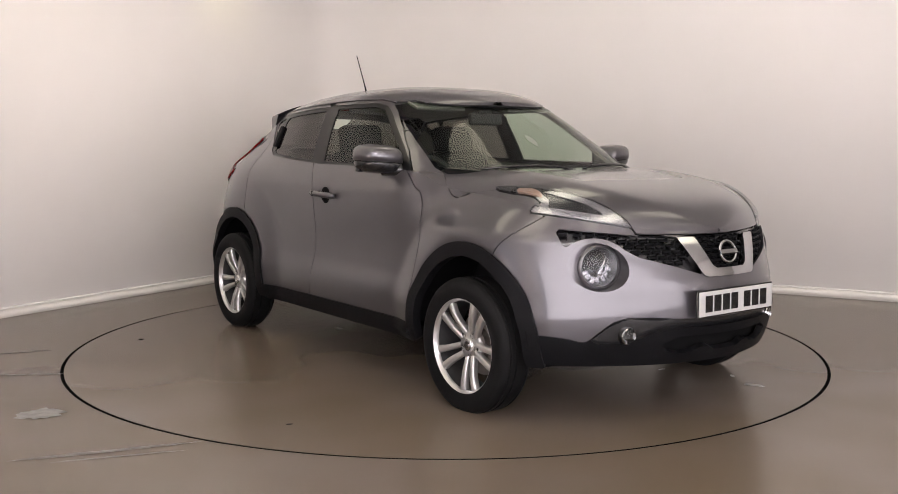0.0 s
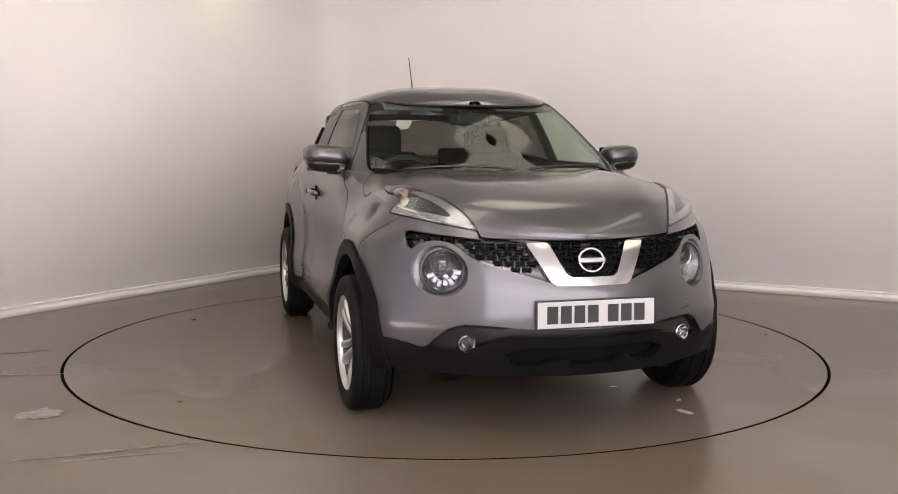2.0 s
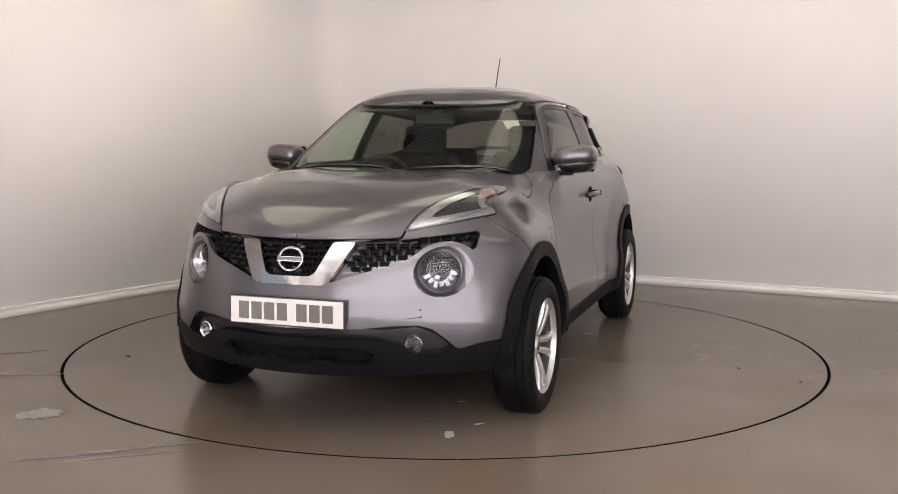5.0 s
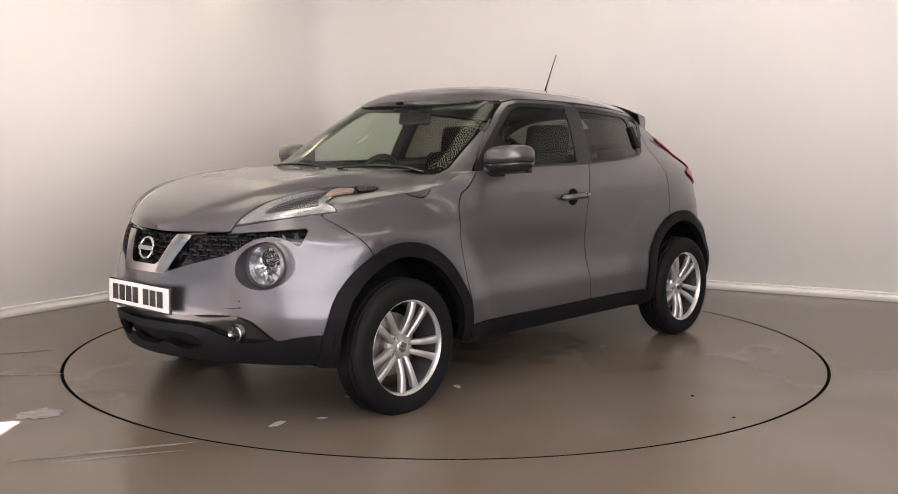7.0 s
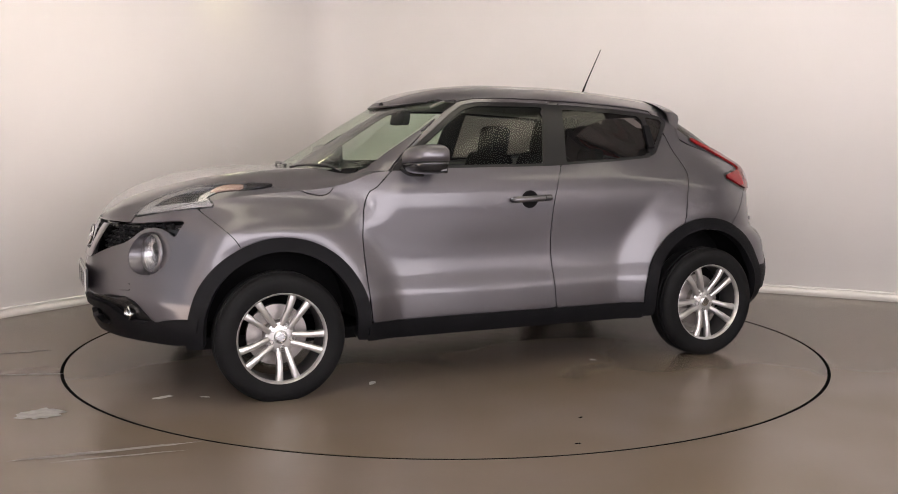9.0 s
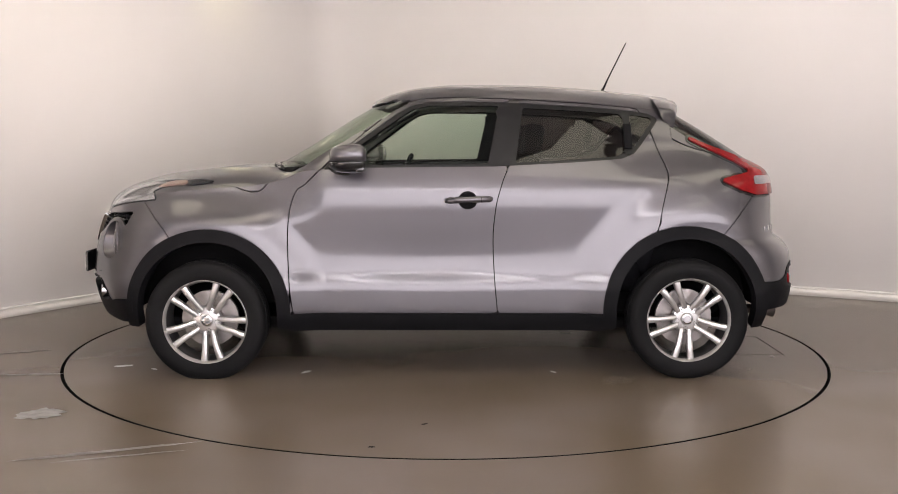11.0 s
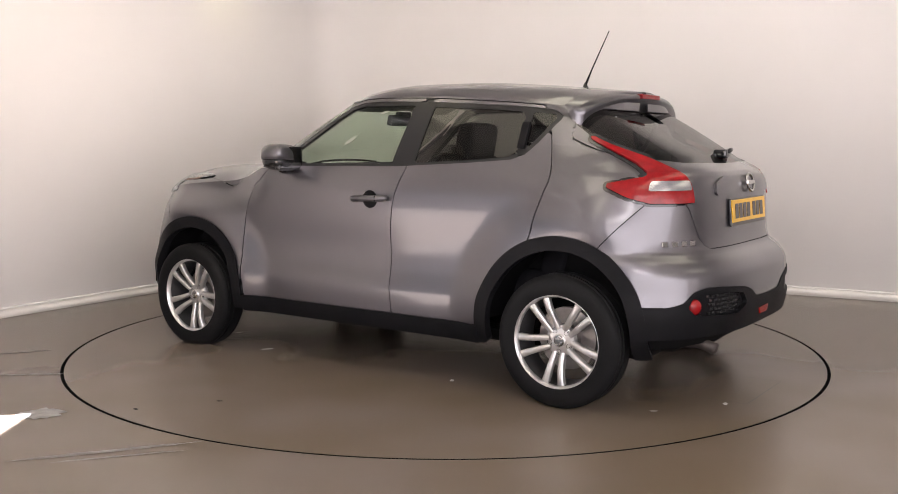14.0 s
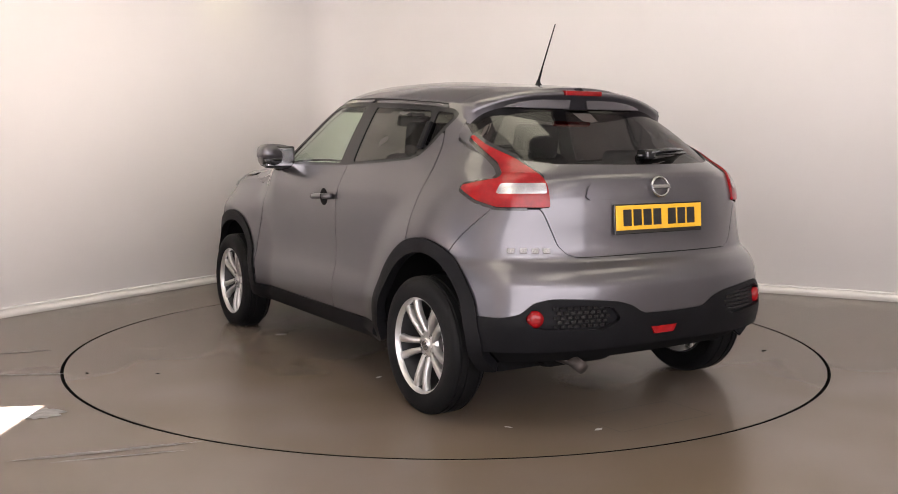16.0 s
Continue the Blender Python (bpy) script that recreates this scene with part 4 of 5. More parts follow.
def number_plate(at, axis, material, letters, name, frame_low=0.0):
    m = axis_frame(at, axis)
    bm = bmesh.new()
    box(bm, (-0.012, -0.264, -0.060 - frame_low), (-0.001, 0.264, 0.060), m, 0.003)
    plate = lodge(part(name, bm, GLOSS_BLACK, car))
    bm = bmesh.new()
    box(bm, (-0.001, -0.258, -0.054), (0.004, 0.258, 0.054), m, 0.002)
    part("face", bm, material, plate, "number plate face with plain dark bars")
    y = -0.218 + 0.047
    for k in range(7):
        bm = bmesh.new()
        box(bm, (0.004, y - 0.047, -0.036), (0.006, y, 0.036), m)
        part("bar", bm, letters, plate)
        y += 0.059 + (0.03 if k == 3 else 0)
    return plate


plate_front = number_plate((nose_at(0, 0.545) + 0.012, 0.004, 0.545), (1, 0, 0.02), WHITE_PLATE, GLOSS_BLACK, "front_number_plate")
plate_rear = number_plate((tail_at(0, 0.915) - 0.012, -0.004, 0.912), (-1, 0, 0.08), YELLOW_PLATE, GLOSS_BLACK, "rear_number_plate", 0.012)


# round headlamps
def headlamp(s):
    y, z = LAMP_C
    x = nose_at(y, z)
    m = axis_frame((x - 0.022, (y - 0.024) * s, z - 0.002), (0.94, 0.33 * s, 0.06)) @ Matrix.Scale(0.86, 4)
    bm = bmesh.new()
    lathe(bm, [(0.0, -0.075), (0.05, -0.065), (0.085, -0.035), (0.097, 0.0), (0.101, 0.004)], "x", 48)
    smooth_by_angle(bm)
    lamp = lodge(part("headlamp", turned(bm, m), CLEAR_LENS, car, "round clear headlamp with a projector lens"))
    bm = bmesh.new()
    lathe(bm, [(0.096, -0.08), (0.098, 0.004), (0.103, 0.012), (0.112, 0.010), (0.118, 0.0), (0.119, -0.03)], "x", 56)
    smooth_by_angle(bm, 50)
    part("bezel", turned(bm, m), PAINT, lamp, "grey body-coloured bezel")
    bm = bmesh.new()
    n = 56
    rings = [[], [], []]
    for i in range(n):
        a = 2 * math.pi * i / n
        wy, wz = y * s + (LAMP_R + 0.002) / 0.98 * math.cos(a), z + (LAMP_R + 0.002) * math.sin(a)
        outer = Vector((nose_at(wy, wz) - 0.001, wy, wz))
        inner = m @ Vector((0.002, 0.114 * math.cos(a), 0.114 * math.sin(a)))
        deep = m @ Vector((-0.03, 0.104 * math.cos(a), 0.104 * math.sin(a)))
        for ring, p in zip(rings, (outer, inner.lerp(outer, 0.12), deep)):
            ring.append(bm.verts.new(p))
    for r0, r1 in zip(rings, rings[1:]):
        for i in range(n):
            bm.faces.new((r0[i], r0[(i + 1) % n], r1[(i + 1) % n], r1[i]))
    smooth_by_angle(bm, 60)
    part("well", bm, PAINT, lamp, "grey recess round the headlamp")
    bm = bmesh.new()
    lathe(bm, [(0.0, 0.0), (0.02, -0.002), (0.033, -0.010), (0.038, -0.02), (0.042, -0.022), (0.046, -0.018), (0.048, -0.06)], "x", 32, (-0.005, 0.012 * s, 0.034))
    smooth_by_angle(bm)
    part("projector", turned(bm, m), GLOSS_BLACK, lamp, "dark glass projector lens")
    bm = bmesh.new()
    lathe(bm, [(0.045, -0.012), (0.049, -0.008), (0.053, -0.014)], "x", 32, (-0.005, 0.012 * s, 0.034))
    part("projector_ring", turned(bm, m), CHROME, lamp)
    bm = bmesh.new()
    for k in range(7):
        a = math.radians(205 + 145 * k / 6)
        box(bm, (-0.06, 0.05, -0.012), (-0.035 - 0.006 * (k % 2), 0.09, 0.012), Matrix.Rotation(a, 4, "X"), 0.003)
    lathe(bm, [(0.0, -0.016), (0.014, -0.018), (0.017, -0.05)], "x", 20, (0, -0.012 * s, -0.034))
    part("reflector_facets", turned(bm, m), CLEAR_LENS, lamp)
    bm = bmesh.new()
    lathe(bm, [(0.0, 0.026), (0.04, 0.022), (0.075, 0.012), (0.099, -0.002)], "x", 48)
    smooth_by_angle(bm, 80)
    part("cover", turned(bm, m), LAMP_GLASS, lamp, "clear domed cover")


for s in (1, -1):
    headlamp(s)


def fog_lamp(s):
    x = nose_at(0.495, 0.405) - 0.006
    m = axis_frame((x, 0.495 * s, 0.408), (0.95, 0.25 * s, 0))
    bm = bmesh.new()
    lathe(bm, [(0.0, -0.03), (0.02, -0.022), (0.03, 0.0), (0.033, 0.004), (0.037, 0.0), (0.038, -0.03)], "x", 32)
    smooth_by_angle(bm)
    lamp = lodge(part("fog_lamp", turned(bm, m), CHROME, car, "small round clear fog lamp"))
    bm = bmesh.new()
    lathe(bm, [(0.0, 0.010), (0.018, 0.007), (0.031, 0.0)], "x", 24)
    smooth_by_angle(bm, 80)
    part("cover", turned(bm, m), LAMP_GLASS, lamp)


for s in (1, -1):
    fog_lamp(s)

# inside of the raised lamps: silver tray, amber bulb, clear facets
for s, lamp in zip((1, -1), up_lamps):
    panel("tray", [BONNET, LOWER], lambda x, y, z: up_lamp(x, y, z) + 0.003, LAMP_DARK, lamp, "smoked reflector tray", push=-0.004, depth=0.004, sides=s)
    panel("clear_strip", [BONNET, LOWER], lambda x, y, z: minf(up_lamp(x, y, z) - 0.004, 0.034 - up_lamp(x, y, z), x - 1.53, z - 0.80 - 0.0, 0.10 - np.abs(y - 0.66 - (1.62 - x) * 0.75)), CLEAR_LENS, lamp, "clear running light strip", push=0.003, depth=0.008, sides=s)
    panel("indicator", [BONNET, LOWER], lambda x, y, z: minf(up_lamp(x, y, z) - 0.014, 0.028 - np.hypot((x - 1.47) * 0.35, y - 0.667)), AMBER, lamp, "amber indicator reflector", push=0.005, depth=0.01, sides=s)
    panel("shroud", [BONNET, LOWER], lambda x, y, z: minf(up_lamp(x, y, z) - 0.002, 1.375 - x), GLOSS_BLACK, lamp, push=0.008, depth=0.012, sides=s)
for s, lamp in zip((1, -1), tail_lamps):
    panel("clear_section", [CABIN, LOWER], lambda x, y, z: minf(tail_in(x, y, z) - 0.006, 0.021 - np.abs(z - 1.036 + (x + 1.6) * 0.03), -1.63 - x), CLEAR_LENS, lamp, "clear reversing light section", push=0.0155, depth=0.006, sides=s)
    panel("dark_edge", [CABIN, LOWER], lambda x, y, z: minf(tail_in(x, y, z) + 0.014, -tail_in(x, y, z) - 0.001, np.where(x > -1.74, 1, -1)), GLOSS_BLACK, lamp, push=0.004, depth=0.01, sides=s)

# bumper openings
SLOT_UP = [(-0.5, 0.470), (0.40, 0.478), (0.52, 0.482), (0.575, 0.455), (0.64, 0.392), (0.60, 0.374), (0.52, 0.372), (0.40, 0.425), (0.32, 0.440), (-0.5, 0.440)]
SLOT_LOW = [(-0.5, 0.402), (0.28, 0.402), (0.36, 0.372), (0.33, 0.335), (0.27, 0.322), (0.21, 0.326), (0.165, 0.345), (0.12, 0.345), (0.08, 0.325), (-0.5, 0.318)]
REAR_POCKET = [(0.30, 0.49), (0.345, 0.545), (0.5, 0.562), (0.62, 0.567), (0.685, 0.545), (0.715, 0.505), (0.68, 0.468), (0.40, 0.452)]


def slots(x, y, z):
    f = np.maximum(poly_in(y, z, SLOT_UP, 0.004), poly_in(y, z, SLOT_LOW, 0.006))
    r = poly_in(y, z, REAR_POCKET, 0.012)
    return np.where(x > 1.3, f, np.where(x < -1.4, r, -1))


skirt_bottom = curve((2.2, 0.275), (1.75, 0.275), (1.6, 0.30), (1.5, 0.30), (0.8, 0.255), (-0.8, 0.262), (-1.5, 0.33), (-1.7, 0.36), (-2.05, 0.37))
whole("front_skirt", [LOWER], lambda x, y, z: minf(-paint_low(x, y, z) - 0.001, arches(x, z, R_OUT - 0.012), -slots(x, y, z), z - skirt_bottom(x), x - 1.2), BLACK, "black plastic front bumper skirt", push=0.004, depth=0.03)
whole("rear_skirt", [LOWER], lambda x, y, z: minf(-paint_low(x, y, z) - 0.001, arches(x, z, R_OUT - 0.012), -slots(x, y, z), z - skirt_bottom(x), -1.2 - x), BLACK, "black plastic rear bumper skirt", push=0.004, depth=0.03)
both("sill_trim", [LOWER], lambda x, y, z: minf(-paint_low(x, y, z) - 0.001, arches(x, z, R_OUT - 0.012), z - 0.25, 1.0 - np.abs(x)), BLACK, "black plastic side sill moulding", push=0.006, depth=0.05, bulge=lambda x, y, z: 0.022 * hill(z, 0.305, 0.022))
whole("upper_intake", [LOWER], lambda x, y, z: np.where(x > 1.3, poly_in(y, z, SLOT_UP) + 0.012, -1), GLOSS_BLACK, "gloss black upper intake", push=-0.022)
whole("lower_intake", [LOWER], lambda x, y, z: np.where(x > 1.3, poly_in(y, z, SLOT_LOW) + 0.012, -1), INNER, "dark lower air intake", push=-0.05)
pockets = both("rear_pocket", [LOWER], lambda x, y, z: np.where(x < -1.4, poly_in(y, z, REAR_POCKET) + 0.012, -1), BLACK, "black mesh pocket in the rear bumper", push=-0.018)
for s, pocket in zip((1, -1), pockets):
    x = tail_at(0.675, 0.505)
    m = axis_frame((x, 0.675 * s, 0.505), (-0.9, 0.45 * s, 0))
    bm = bmesh.new()
    lathe(bm, [(0.0, 0.008), (0.02, 0.006), (0.033, 0.0), (0.037, -0.012), (0.037, -0.03)], "x", 28)
    smooth_by_angle(bm, 50)
    part("reflector", turned(bm, m), RED_LENS, pocket, "round red rear reflector")
    bm = bmesh.new()
    for r in range(5):
        for k in range(9):
            y = 0.36 + k * 0.029 + (0.0145 if r % 2 else 0)
            z = 0.472 + r * 0.019
            if y < 0.60 and z < 0.548:
                box(bm, (-0.004, -0.011, -0.0065), (0.004, 0.011, 0.0065), Matrix.Translation((tail_at(y, z) + 0.016, y * s, z)))
    part("mesh", bm, GLOSS_BLACK, pocket)
bm = bmesh.new()
x = tail_at(0.06, 0.44)
prism(bm, [(-0.075, 0.016), (0.075, 0.016), (0.055, -0.016), (-0.055, -0.016)], 0.012, axis_frame((x + 0.004, 0.06, 0.428), (-1, 0, 0)) @ Matrix(((0, 0, 1, 0), (1, 0, 0, 0), (0, 1, 0, 0), (0, 0, 0, 1))))
lodge(part("rear_fog_lamp", bm, RED_LENS, car, "red rear fog lamp low on the bumper"))
bm = bmesh.new()
sweep(bm, [(-1.35, 0.43, 0.30), (-1.6, 0.43, 0.30), (-1.8, 0.43, 0.295), (-1.87, 0.43, 0.275)], [0.026, 0.026, 0.027, 0.028], 16)
pipe = lodge(part("exhaust_pipe", bm, RUST, car, "dull steel exhaust tailpipe"))
bm = bmesh.new()
box(bm, (-1.7, 0.1, 0.24), (-1.45, 0.5, 0.36), None, 0.05, 3)
lodge(part("silencer", bm, INNER, car))


# mirrors
def mirror(s):
    def shell(a, b, zc, rx, ry, rz, lo, hi):
        bm = bmesh.new()
        rows = []
        for i in range(13):
            v = lo + (hi - lo) * i / 12
            row = []
            for k in range(28):
                u = 2 * math.pi * k / 28
                cu, su, cv, sv = math.cos(u), math.sin(u), math.cos(v), math.sin(v)
                e = 0.62
                px = rx * math.copysign(abs(cu) ** e, cu) * abs(cv) ** e
                py = ry * math.copysign(abs(su) ** e, su) * abs(cv) ** e
                pz = rz * math.copysign(abs(sv) ** e, sv)
                px = px if px > 0 else px * 0.55
                row.append(bm.verts.new((a + px - 0.02 * (py / ry), s * (b + py), zc + pz + 0.008 * (py / ry))))
            rows.append(row)
        for p, q in zip(rows, rows[1:]):
            for k in range(28):
                bm.faces.new((p[k], p[(k + 1) % 28], q[(k + 1) % 28], q[k]))
        for row in (rows[0], rows[-1]):
            try:
                bm.faces.new(row)
            except ValueError:
                pass
        bmesh.ops.remove_doubles(bm, verts=bm.verts, dist=1e-4)
        for f in bm.faces:
            f.smooth = True
        return bm
    ob = lodge(part("door_mirror", shell(0.49, 0.862, 1.15, 0.122, 0.112, 0.076, -0.05, math.pi / 2), PAINT, car, "grey door mirror with a black base"))
    part("lower_cover", shell(0.49, 0.860, 1.148, 0.119, 0.109, 0.072, -math.pi / 2, -0.052), GLOSS_BLACK, ob)
    bm = bmesh.new()
    box(bm, (0.426, 0.782, 1.095), (0.432, 0.94, 1.202), None, 0.004)
    turned(bm, Matrix.Diagonal((1, s, 1, 1)))
    back = bmesh.new()
    box(back, (0.4285, 0.768, 1.084), (0.47, 0.955, 1.214), None, 0.012)
    part("glass_housing", turned(back, Matrix.Diagonal((1, s, 1, 1))), GLOSS_BLACK, ob)
    part("mirror_glass", bm, CHROME, ob, "mirror glass")
    bm = bmesh.new()
    sweep(bm, [(0.60, s * 0.765, 1.105), (0.565, s * 0.80, 1.09), (0.52, s * 0.84, 1.095)], [0.034, 0.026, 0.03], 12)
    part("arm", bm, GLOSS_BLACK, ob)
    bm = bmesh.new()
    sweep(bm, [(0.597, s * 0.79, 1.139), (0.592, s * 0.85, 1.141), (0.578, s * 0.905, 1.146), (0.55, s * 0.95, 1.152), (0.505, s * 0.968, 1.154)], [0.004, 0.007, 0.008, 0.007, 0.003], 8)
    part("indicator_strip", bm, CLEAR_LENS, ob, "clear indicator strip")


for s in (1, -1):
    mirror(s)


def wall_point(x, z, out=0.0):
    return Vector((x, float(wall_y(np.float64(x), np.float64(z))) + out, z))


for s, door in zip((1, -1), doors_f):
    bm = bmesh.new()
    c = wall_point(-0.105, 0.937)
    # no hollow here: a raised dark disc paints the shade of the bowl
    lathe(bm, [(0.0, 0.004), (0.03, 0.004), (0.046, 0.0035), (0.05, 0.001)], "y", 32)
    turned(bm, Matrix.Translation((c.x, c.y * s, c.z)) @ Matrix.Diagonal((1, s, 0.95, 1)))
    smooth_by_angle(bm, 60)
    part("handle_bowl_shade", bm, INNER, door)
    bm = bmesh.new()
    pts = [(0.008, 0.935, 0.006), (-0.01, 0.937, 0.026), (-0.06, 0.94, 0.036), (-0.12, 0.942, 0.038), (-0.18, 0.944, 0.036), (-0.215, 0.945, 0.028), (-0.226, 0.945, 0.008)]
    sweep(bm, [Vector((wall_point(x, z, o).x, wall_point(x, z, o).y * s, z)) for x, z, o in pts], [0.014, 0.017, 0.0165, 0.016, 0.0165, 0.017, 0.013], 12)
    part("door_handle", bm, PAINT, door, "grey pull handle")
    bm = bmesh.new()
    box(bm, (-0.176, 0.0, 0.93), (-0.174, 0.0535, 0.958))
    turned(bm, Matrix.Translation((0, s * (wall_point(-0.175, 0.944).y if s > 0 else wall_point(-0.175, 0.944).y), 0)) @ Matrix.Diagonal((1, s, 1, 1)))
    part("handle_seam", bm, INNER, door)

# upright rear handles in the corner of the side glass
for s, door in zip((1, -1), doors_r):
    bm = bmesh.new()
    low, top = (float(cabin_y(np.float64(-0.962), np.float64(z))) for z in (1.20, 1.345))
    lean = math.atan2(low - top, 0.145)
    box(bm, (-0.022, -0.006, -0.072), (0.022, 0.012, 0.072), Matrix.Translation((-0.962, s * (low + top) / 2, 1.272)) @ Matrix.Rotation(s * lean, 4, "X") @ Matrix.Diagonal((1, s, 1, 1)), 0.006)
    part("door_handle", bm, BLACK, door, "upright black handle beside the side glass")

# aerial
bm = bmesh.new()
lathe(bm, [(0.0, 0.035), (0.008, 0.03), (0.014, 0.012), (0.030, -0.004), (0.032, -0.012)], "z", 20, (-0.94, -0.02, 1.532))
smooth_by_angle(bm, 60)
aerial = lodge(part("aerial", bm, GLOSS_BLACK, car, "thin black roof aerial"))
bm = bmesh.new()
sweep(bm, [(-0.94, -0.02, 1.55), (-0.955, -0.02, 1.585), (-0.975, -0.02, 1.63), (-1.075, -0.02, 1.835)], [0.007, 0.0065, 0.004, 0.0028], 8)
part("rod", bm, BLACK, aerial)


# roof spoiler
def spoiler():
    bm = bmesh.new()
    rows = []
    n = 36
    for i in range(n + 1):
        t = -1 + 2 * i / n
        y = 0.595 * t
        drop = 0.105 * abs(t) ** 3
        back = 0.125 * abs(t) ** 2.4
        sect = [(-1.14, 1.516), (-1.25, 1.506), (-1.34 + back * 0.5, 1.494), (-1.40 + back, 1.483), (-1.41 + back, 1.474), (-1.402 + back, 1.462), (-1.35 + back * 0.6, 1.436), (-1.31 + back * 0.4, 1.40 - 0.05 * abs(t) ** 4)]
        rows.append([bm.verts.new((-1.14 + (x + 1.14) * 0.68, y, z - drop * 0.9)) for x, z in sect])
    for a, b in zip(rows, rows[1:]):
        for j in range(len(a) - 1):
            bm.faces.new((a[j], a[j + 1], b[j + 1], b[j]))
    bm.faces.new(rows[0])
    bm.faces.new(rows[-1][::-1])
    smooth_by_angle(bm, 50)
    return bm


spoil = lodge(part("spoiler", spoiler(), PAINT, car, "grey roof spoiler over the rear screen"))
bm = bmesh.new()
box(bm, (-1.336, -0.113, 1.464), (-1.30, 0.113, 1.488), None, 0.005)
part("brake_light", bm, RED_LENS, spoil, "red high-level brake light")

# dark seal where the roof meets the windscreen
crest = {}
for v in windscreen.data.vertices:
    k = round(v.co.y / 0.03)
    if 2 < abs(k) < 17 and (k not in crest or v.co.z > crest[k].z):
        crest[k] = v.co.copy()
bm = bmesh.new()
sweep(bm, [crest[k] + Vector((0.004, 0, 0.003)) for k in sorted(crest)], [0.006 + 0.007 * math.exp(-(crest[k].y / 0.09) ** 2) for k in sorted(crest)], 8)
lodge(part("screen_seal", bm, PILLAR, car, "black rubber seal along the windscreen"))

# rear wiper
bm = bmesh.new()
box(bm, (-0.05, -0.03, -0.022), (0.02, 0.03, 0.022), Matrix.Translation((-1.675, -0.08, 1.185)), 0.012)
rear_wiper = lodge(part("rear_wiper", bm, GLOSS_BLACK, car, "black rear wiper"))
bm = bmesh.new()
sweep(bm, [(-1.715, -0.08, 1.192), (-1.705, -0.18, 1.203), (-1.675, -0.28, 1.206), (-1.64, -0.36, 1.205)], [0.013, 0.012, 0.009, 0.006], 8)
part("arm", bm, GLOSS_BLACK, rear_wiper)
bm = bmesh.new()
sweep(bm, [(-1.69, -0.03, 1.178), (-1.69, -0.15, 1.185), (-1.665, -0.29, 1.19), (-1.62, -0.40, 1.19)], 0.008, 6)
part("blade", bm, GLOSS_BLACK, rear_wiper)

# tailgate garnish and badge letters as plain bars
whole("tailgate_garnish", [LOWER, CABIN], lambda x, y, z: np.where(x < -1.5, poly_in(y, z, [(-0.5, 1.082), (0.30, 1.078), (0.375, 1.055), (0.395, 1.005), (0.38, 0.993), (-0.5, 0.993)], 0.006), -1), PAINT, "grey tailgate garnish over the plate", push=0.014, depth=0.02)
for k in range(4):
    y = 0.70 - k * 0.043
    z = 0.782
    bm = bmesh.new()
    x = tail_at(y, z)
    x2 = tail_at(y - 0.02, z)
    box(bm, (-0.002, -0.0165, -0.012), (0.004, 0.0165, 0.012), axis_frame((x - 0.002, y, z), (-1, 0.55, 0.02)), 0.002)
    lodge(part("badge_letter", bm, CHROME, car, "small chrome badge bar"))

# front wipers and cowl
whole("cowl", [CABIN], lambda x, y, z: minf(1.085 + 0.02 * ramp(y, 0.4, 0.66) - z, x - 0.78, 0.66 - y, z - 1.0), INNER, "black scuttle panel below the windscreen", push=0.001)
for y0, y1 in ((0.62, 0.12), (0.05, -0.52)):
    bm = bmesh.new()
    pts = []
    for i in range(7):
        t = i / 6
        y = y0 + (y1 - y0) * t
        z = 1.088 + 0.03 * t * (1 - t) * 2 + (0.012 if i else 0)
        sx = float(screen_x(z))
        lo, hi = sx - 0.8, sx
        for _ in range(30):
            mm = (lo + hi) / 2
            if float(cabin_y(np.float64(mm), np.float64(z))) > abs(y):
                lo = mm
            else:
                hi = mm
        pts.append((lo + 0.016, y, z + 0.004))
    sweep(bm, pts, 0.008, 6)
    lodge(part("wiper", bm, GLOSS_BLACK, car, "black windscreen wiper"))


# ---- car: cabin ----
def cushion(bm, lo, hi, m, bevel):
    return box(bm, lo, hi, m, bevel, 4)


def seat(y):
    bm = bmesh.new()
    cushion(bm, (-0.26, -0.25, 0.0), (0.27, 0.25, 0.16), Matrix.Translation((0.02, y, 0.42)) @ Matrix.Rotation(radians(-6), 4, "Y"), 0.06)
    smooth_by_angle(bm, 60)
    ob = lodge(part("front_seat", bm, FABRIC, car, "dark cloth front seat"))
    bm = bmesh.new()
    cushion(bm, (-0.07, -0.235, 0.0), (0.07, 0.245, 0.68), Matrix.Translation((-0.26, y, 0.52)) @ Matrix.Rotation(radians(-17), 4, "Y"), 0.06)
    smooth_by_angle(bm, 60)
    part("backrest", bm, FABRIC, ob)
    bm = bmesh.new()
    cushion(bm, (-0.055, -0.14, 0.0), (0.055, 0.14, 0.20), Matrix.Translation((-0.46, y, 1.145)) @ Matrix.Rotation(radians(-10), 4, "Y"), 0.045)
    smooth_by_angle(bm, 60)
    part("headrest", bm, FABRIC, ob)


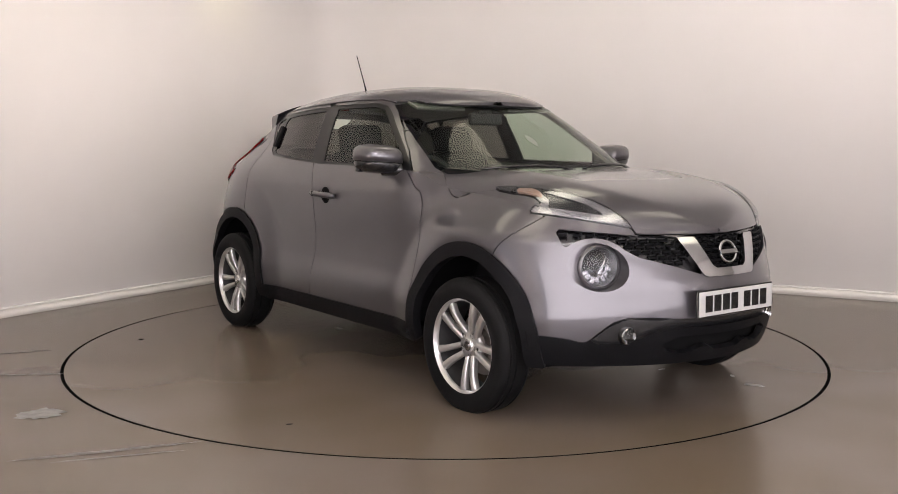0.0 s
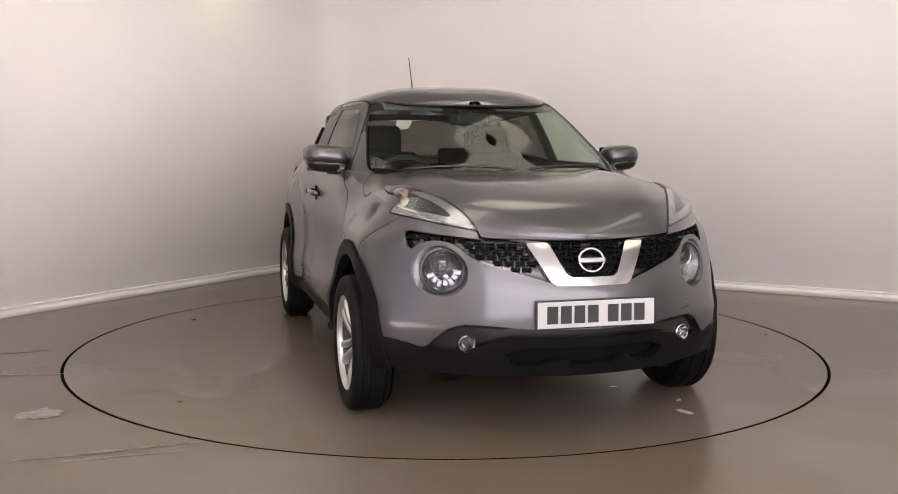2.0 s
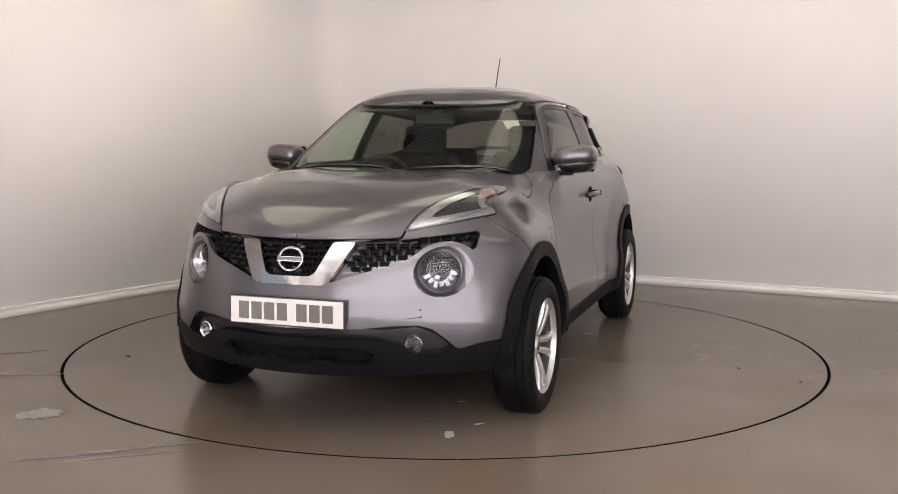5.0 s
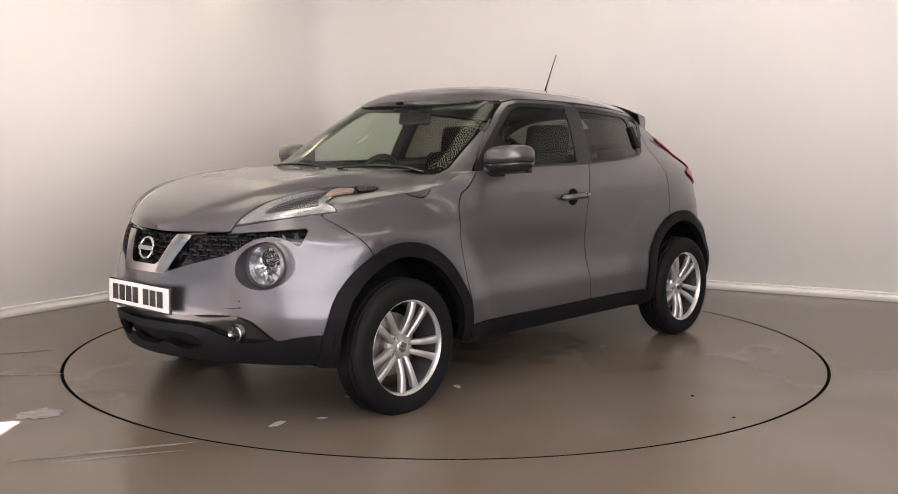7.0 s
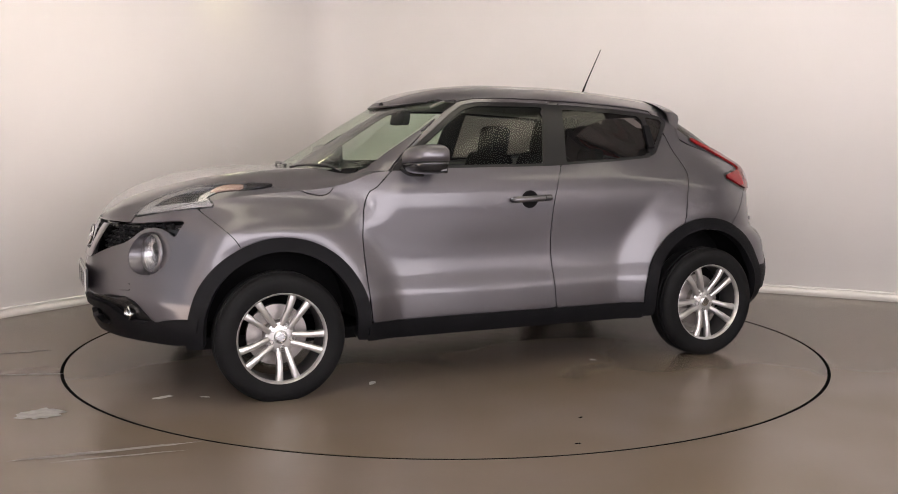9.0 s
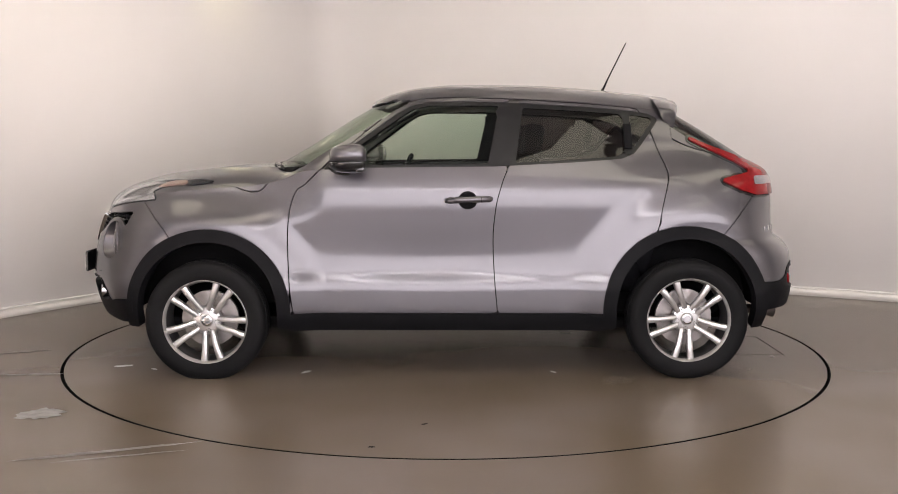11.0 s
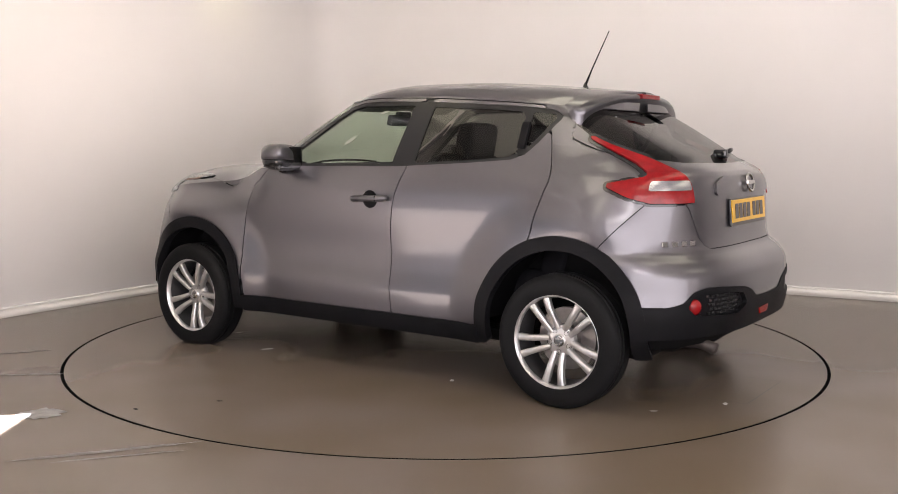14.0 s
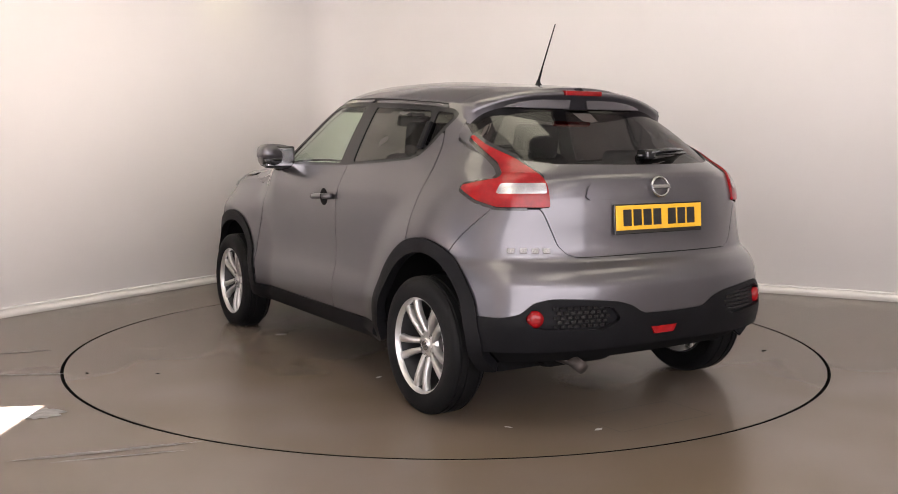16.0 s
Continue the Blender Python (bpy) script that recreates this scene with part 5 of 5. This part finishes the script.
for y in (0.36, -0.36):
    seat(y)
bm = bmesh.new()
cushion(bm, (-0.25, -0.6, 0.0), (0.25, 0.6, 0.18), Matrix.Translation((-0.82, 0, 0.42)), 0.06)
smooth_by_angle(bm, 60)
bench = lodge(part("rear_bench", bm, FABRIC, car, "dark cloth rear bench seat"))
bm = bmesh.new()
cushion(bm, (-0.07, -0.58, 0.0), (0.07, 0.58, 0.58), Matrix.Translation((-1.04, 0, 0.52)) @ Matrix.Rotation(radians(-16), 4, "Y"), 0.05)
smooth_by_angle(bm, 60)
part("backrest", bm, FABRIC, bench)
for y in (0.36, -0.36):
    bm = bmesh.new()
    cushion(bm, (-0.045, -0.12, 0.0), (0.045, 0.12, 0.14), Matrix.Translation((-1.21, y, 1.06)) @ Matrix.Rotation(radians(-10), 4, "Y"), 0.04)
    smooth_by_angle(bm, 60)
    part("headrest", bm, FABRIC, bench)
bm = bmesh.new()
box(bm, (0.42, -0.66, 0.62), (0.92, 0.66, 1.03), None, 0.09, 4)
smooth_by_angle(bm, 60)
dash = lodge(part("dashboard", bm, TRIM_IN, car, "dark grey dashboard"))
bm = bmesh.new()
box(bm, (0.47, -0.54, 0.98), (0.62, -0.2, 1.075), None, 0.035, 3)
part("instrument_hood", bm, TRIM_IN, dash)
bm = bmesh.new()
box(bm, (-0.2, -0.1, 0.3), (0.5, 0.1, 0.68), None, 0.04, 3)
lodge(part("centre_console", bm, TRIM_IN, car))
bm = bmesh.new()
m = Matrix.Translation((0.30, -0.36, 0.985)) @ Matrix.Rotation(radians(-24), 4, "Y")
sweep(bm, [m @ Vector((0, 0.185 * math.cos(a), 0.185 * math.sin(a))) for a in [2 * math.pi * i / 40 for i in range(40)]], 0.016, 8, True)
steering = lodge(part("steering_wheel", bm, TRIM_IN, car, "black three-spoke steering wheel"))
bm = bmesh.new()
lathe(bm, [(0.0, -0.01), (0.05, -0.01), (0.07, 0.01), (0.06, 0.05), (0.03, 0.3)], "x", 24)
for a in (0, 180, 270):
    box(bm, (0.0, 0.05, -0.02), (0.015, 0.18, 0.02), Matrix.Rotation(radians(a), 4, "X"), 0.005)
part("boss", turned(bm, m), TRIM_IN, steering)
bm = bmesh.new()
box(bm, (-0.02, -0.115, -0.033), (0.02, 0.115, 0.033), Matrix.Translation((0.32, 0.0, 1.372)) @ Matrix.Rotation(radians(-12), 4, "Y"), 0.014, 3)
inside_mirror = lodge(part("rear_view_mirror", bm, TRIM_IN, car, "black interior mirror"))
bm = bmesh.new()
sweep(bm, [(0.325, 0, 1.385), (0.32, 0, 1.41)], 0.012, 8)
box(bm, (0.27, -0.05, 1.40), (0.325, 0.05, 1.425), None, 0.01)
part("mount", bm, TRIM_IN, inside_mirror)
for y in (0.33, -0.33):
    bm = bmesh.new()
    box(bm, (-0.075, -0.17, -0.008), (0.075, 0.17, 0.008), Matrix.Translation((0.27, y, 1.452)) @ Matrix.Rotation(radians(22), 4, "Y"), 0.006)
    lodge(part("sun_visor", bm, HEADLINER, car))
bm = bmesh.new()
box(bm, (-1.5, -0.6, 0.3), (0.75, 0.6, 0.42), None, 0.02)
lodge(part("cabin_floor", bm, INNER, car))
bm = bmesh.new()
box(bm, (-1.72, -0.52, 0.98), (-1.12, 0.52, 1.0), None, 0.006)
lodge(part("parcel_shelf", bm, TRIM_IN, car))


# filler flap and towing eye cover, as fine shut lines
FILLER = [(-1.40, 1.005), (-1.20, 1.005), (-1.215, 0.895), (-1.385, 0.89)]
TOW = [(0.448, 0.558), (0.528, 0.558), (0.534, 0.522), (0.449, 0.519)]


def shut_line(name, outline, grids, where, side, plane):
    def field(x, y, z):
        p = poly_in(x, z, outline, 0.012) if plane == "xz" else poly_in(y, z, outline, 0.008)
        return np.where(where(x, y, z), np.minimum(p, 0.0035 - p), -1)
    o = panel(name, grids, field, INNER, car, sides=side, push=0.0006, depth=0.0004)
    o.location = CAR_AT


shut_line("filler_flap_joint", FILLER, [LOWER, CABIN], lambda x, y, z: x < -1.2, -1, "xz")
shut_line("towing_eye_cover", TOW, [LOWER], lambda x, y, z: x > 1.5, 1, "yz")


# ---- what moves: the turntable turns and the car stands on it ----
def heading(t):
    return -50.85 - 11.706 * t if t >= 0.5 else -53.39 - 3.313 * (t / 0.5) ** 1.5


def blocker_edge(t):
    """Edge of the added sun-blocking panel: how much of the doorway it uncovers."""
    return float(np.interp(t, [0, 5.4, 6.3, 6.9, 7.6, 8.0, 8.6, 9.3, 11.3, 12.0, 12.6, 13.2, 14.0, 15.0, 16.0], [-3.0, -3.0, -2.02, -2.0, -2.12, -2.02, -2.16, -2.7, -2.6, -2.15, -2.28, -2.12, -1.9, -1.7, -1.66]))


def motions():
    times = [0.0, 0.25] + [0.5 * k for k in range(1, 33)]
    walk(car, [(t, pose(0, 0, 0, 0, 0, heading(t))) for t in times])
    walk(turntable, [(t, pose(0, 0, 0, 0, 0, heading(t))) for t in times])
    walk(sun_blocker, [(0.4 * k, pose(-3.74, blocker_edge(0.4 * k), 0)) for k in range(41)])


motions()
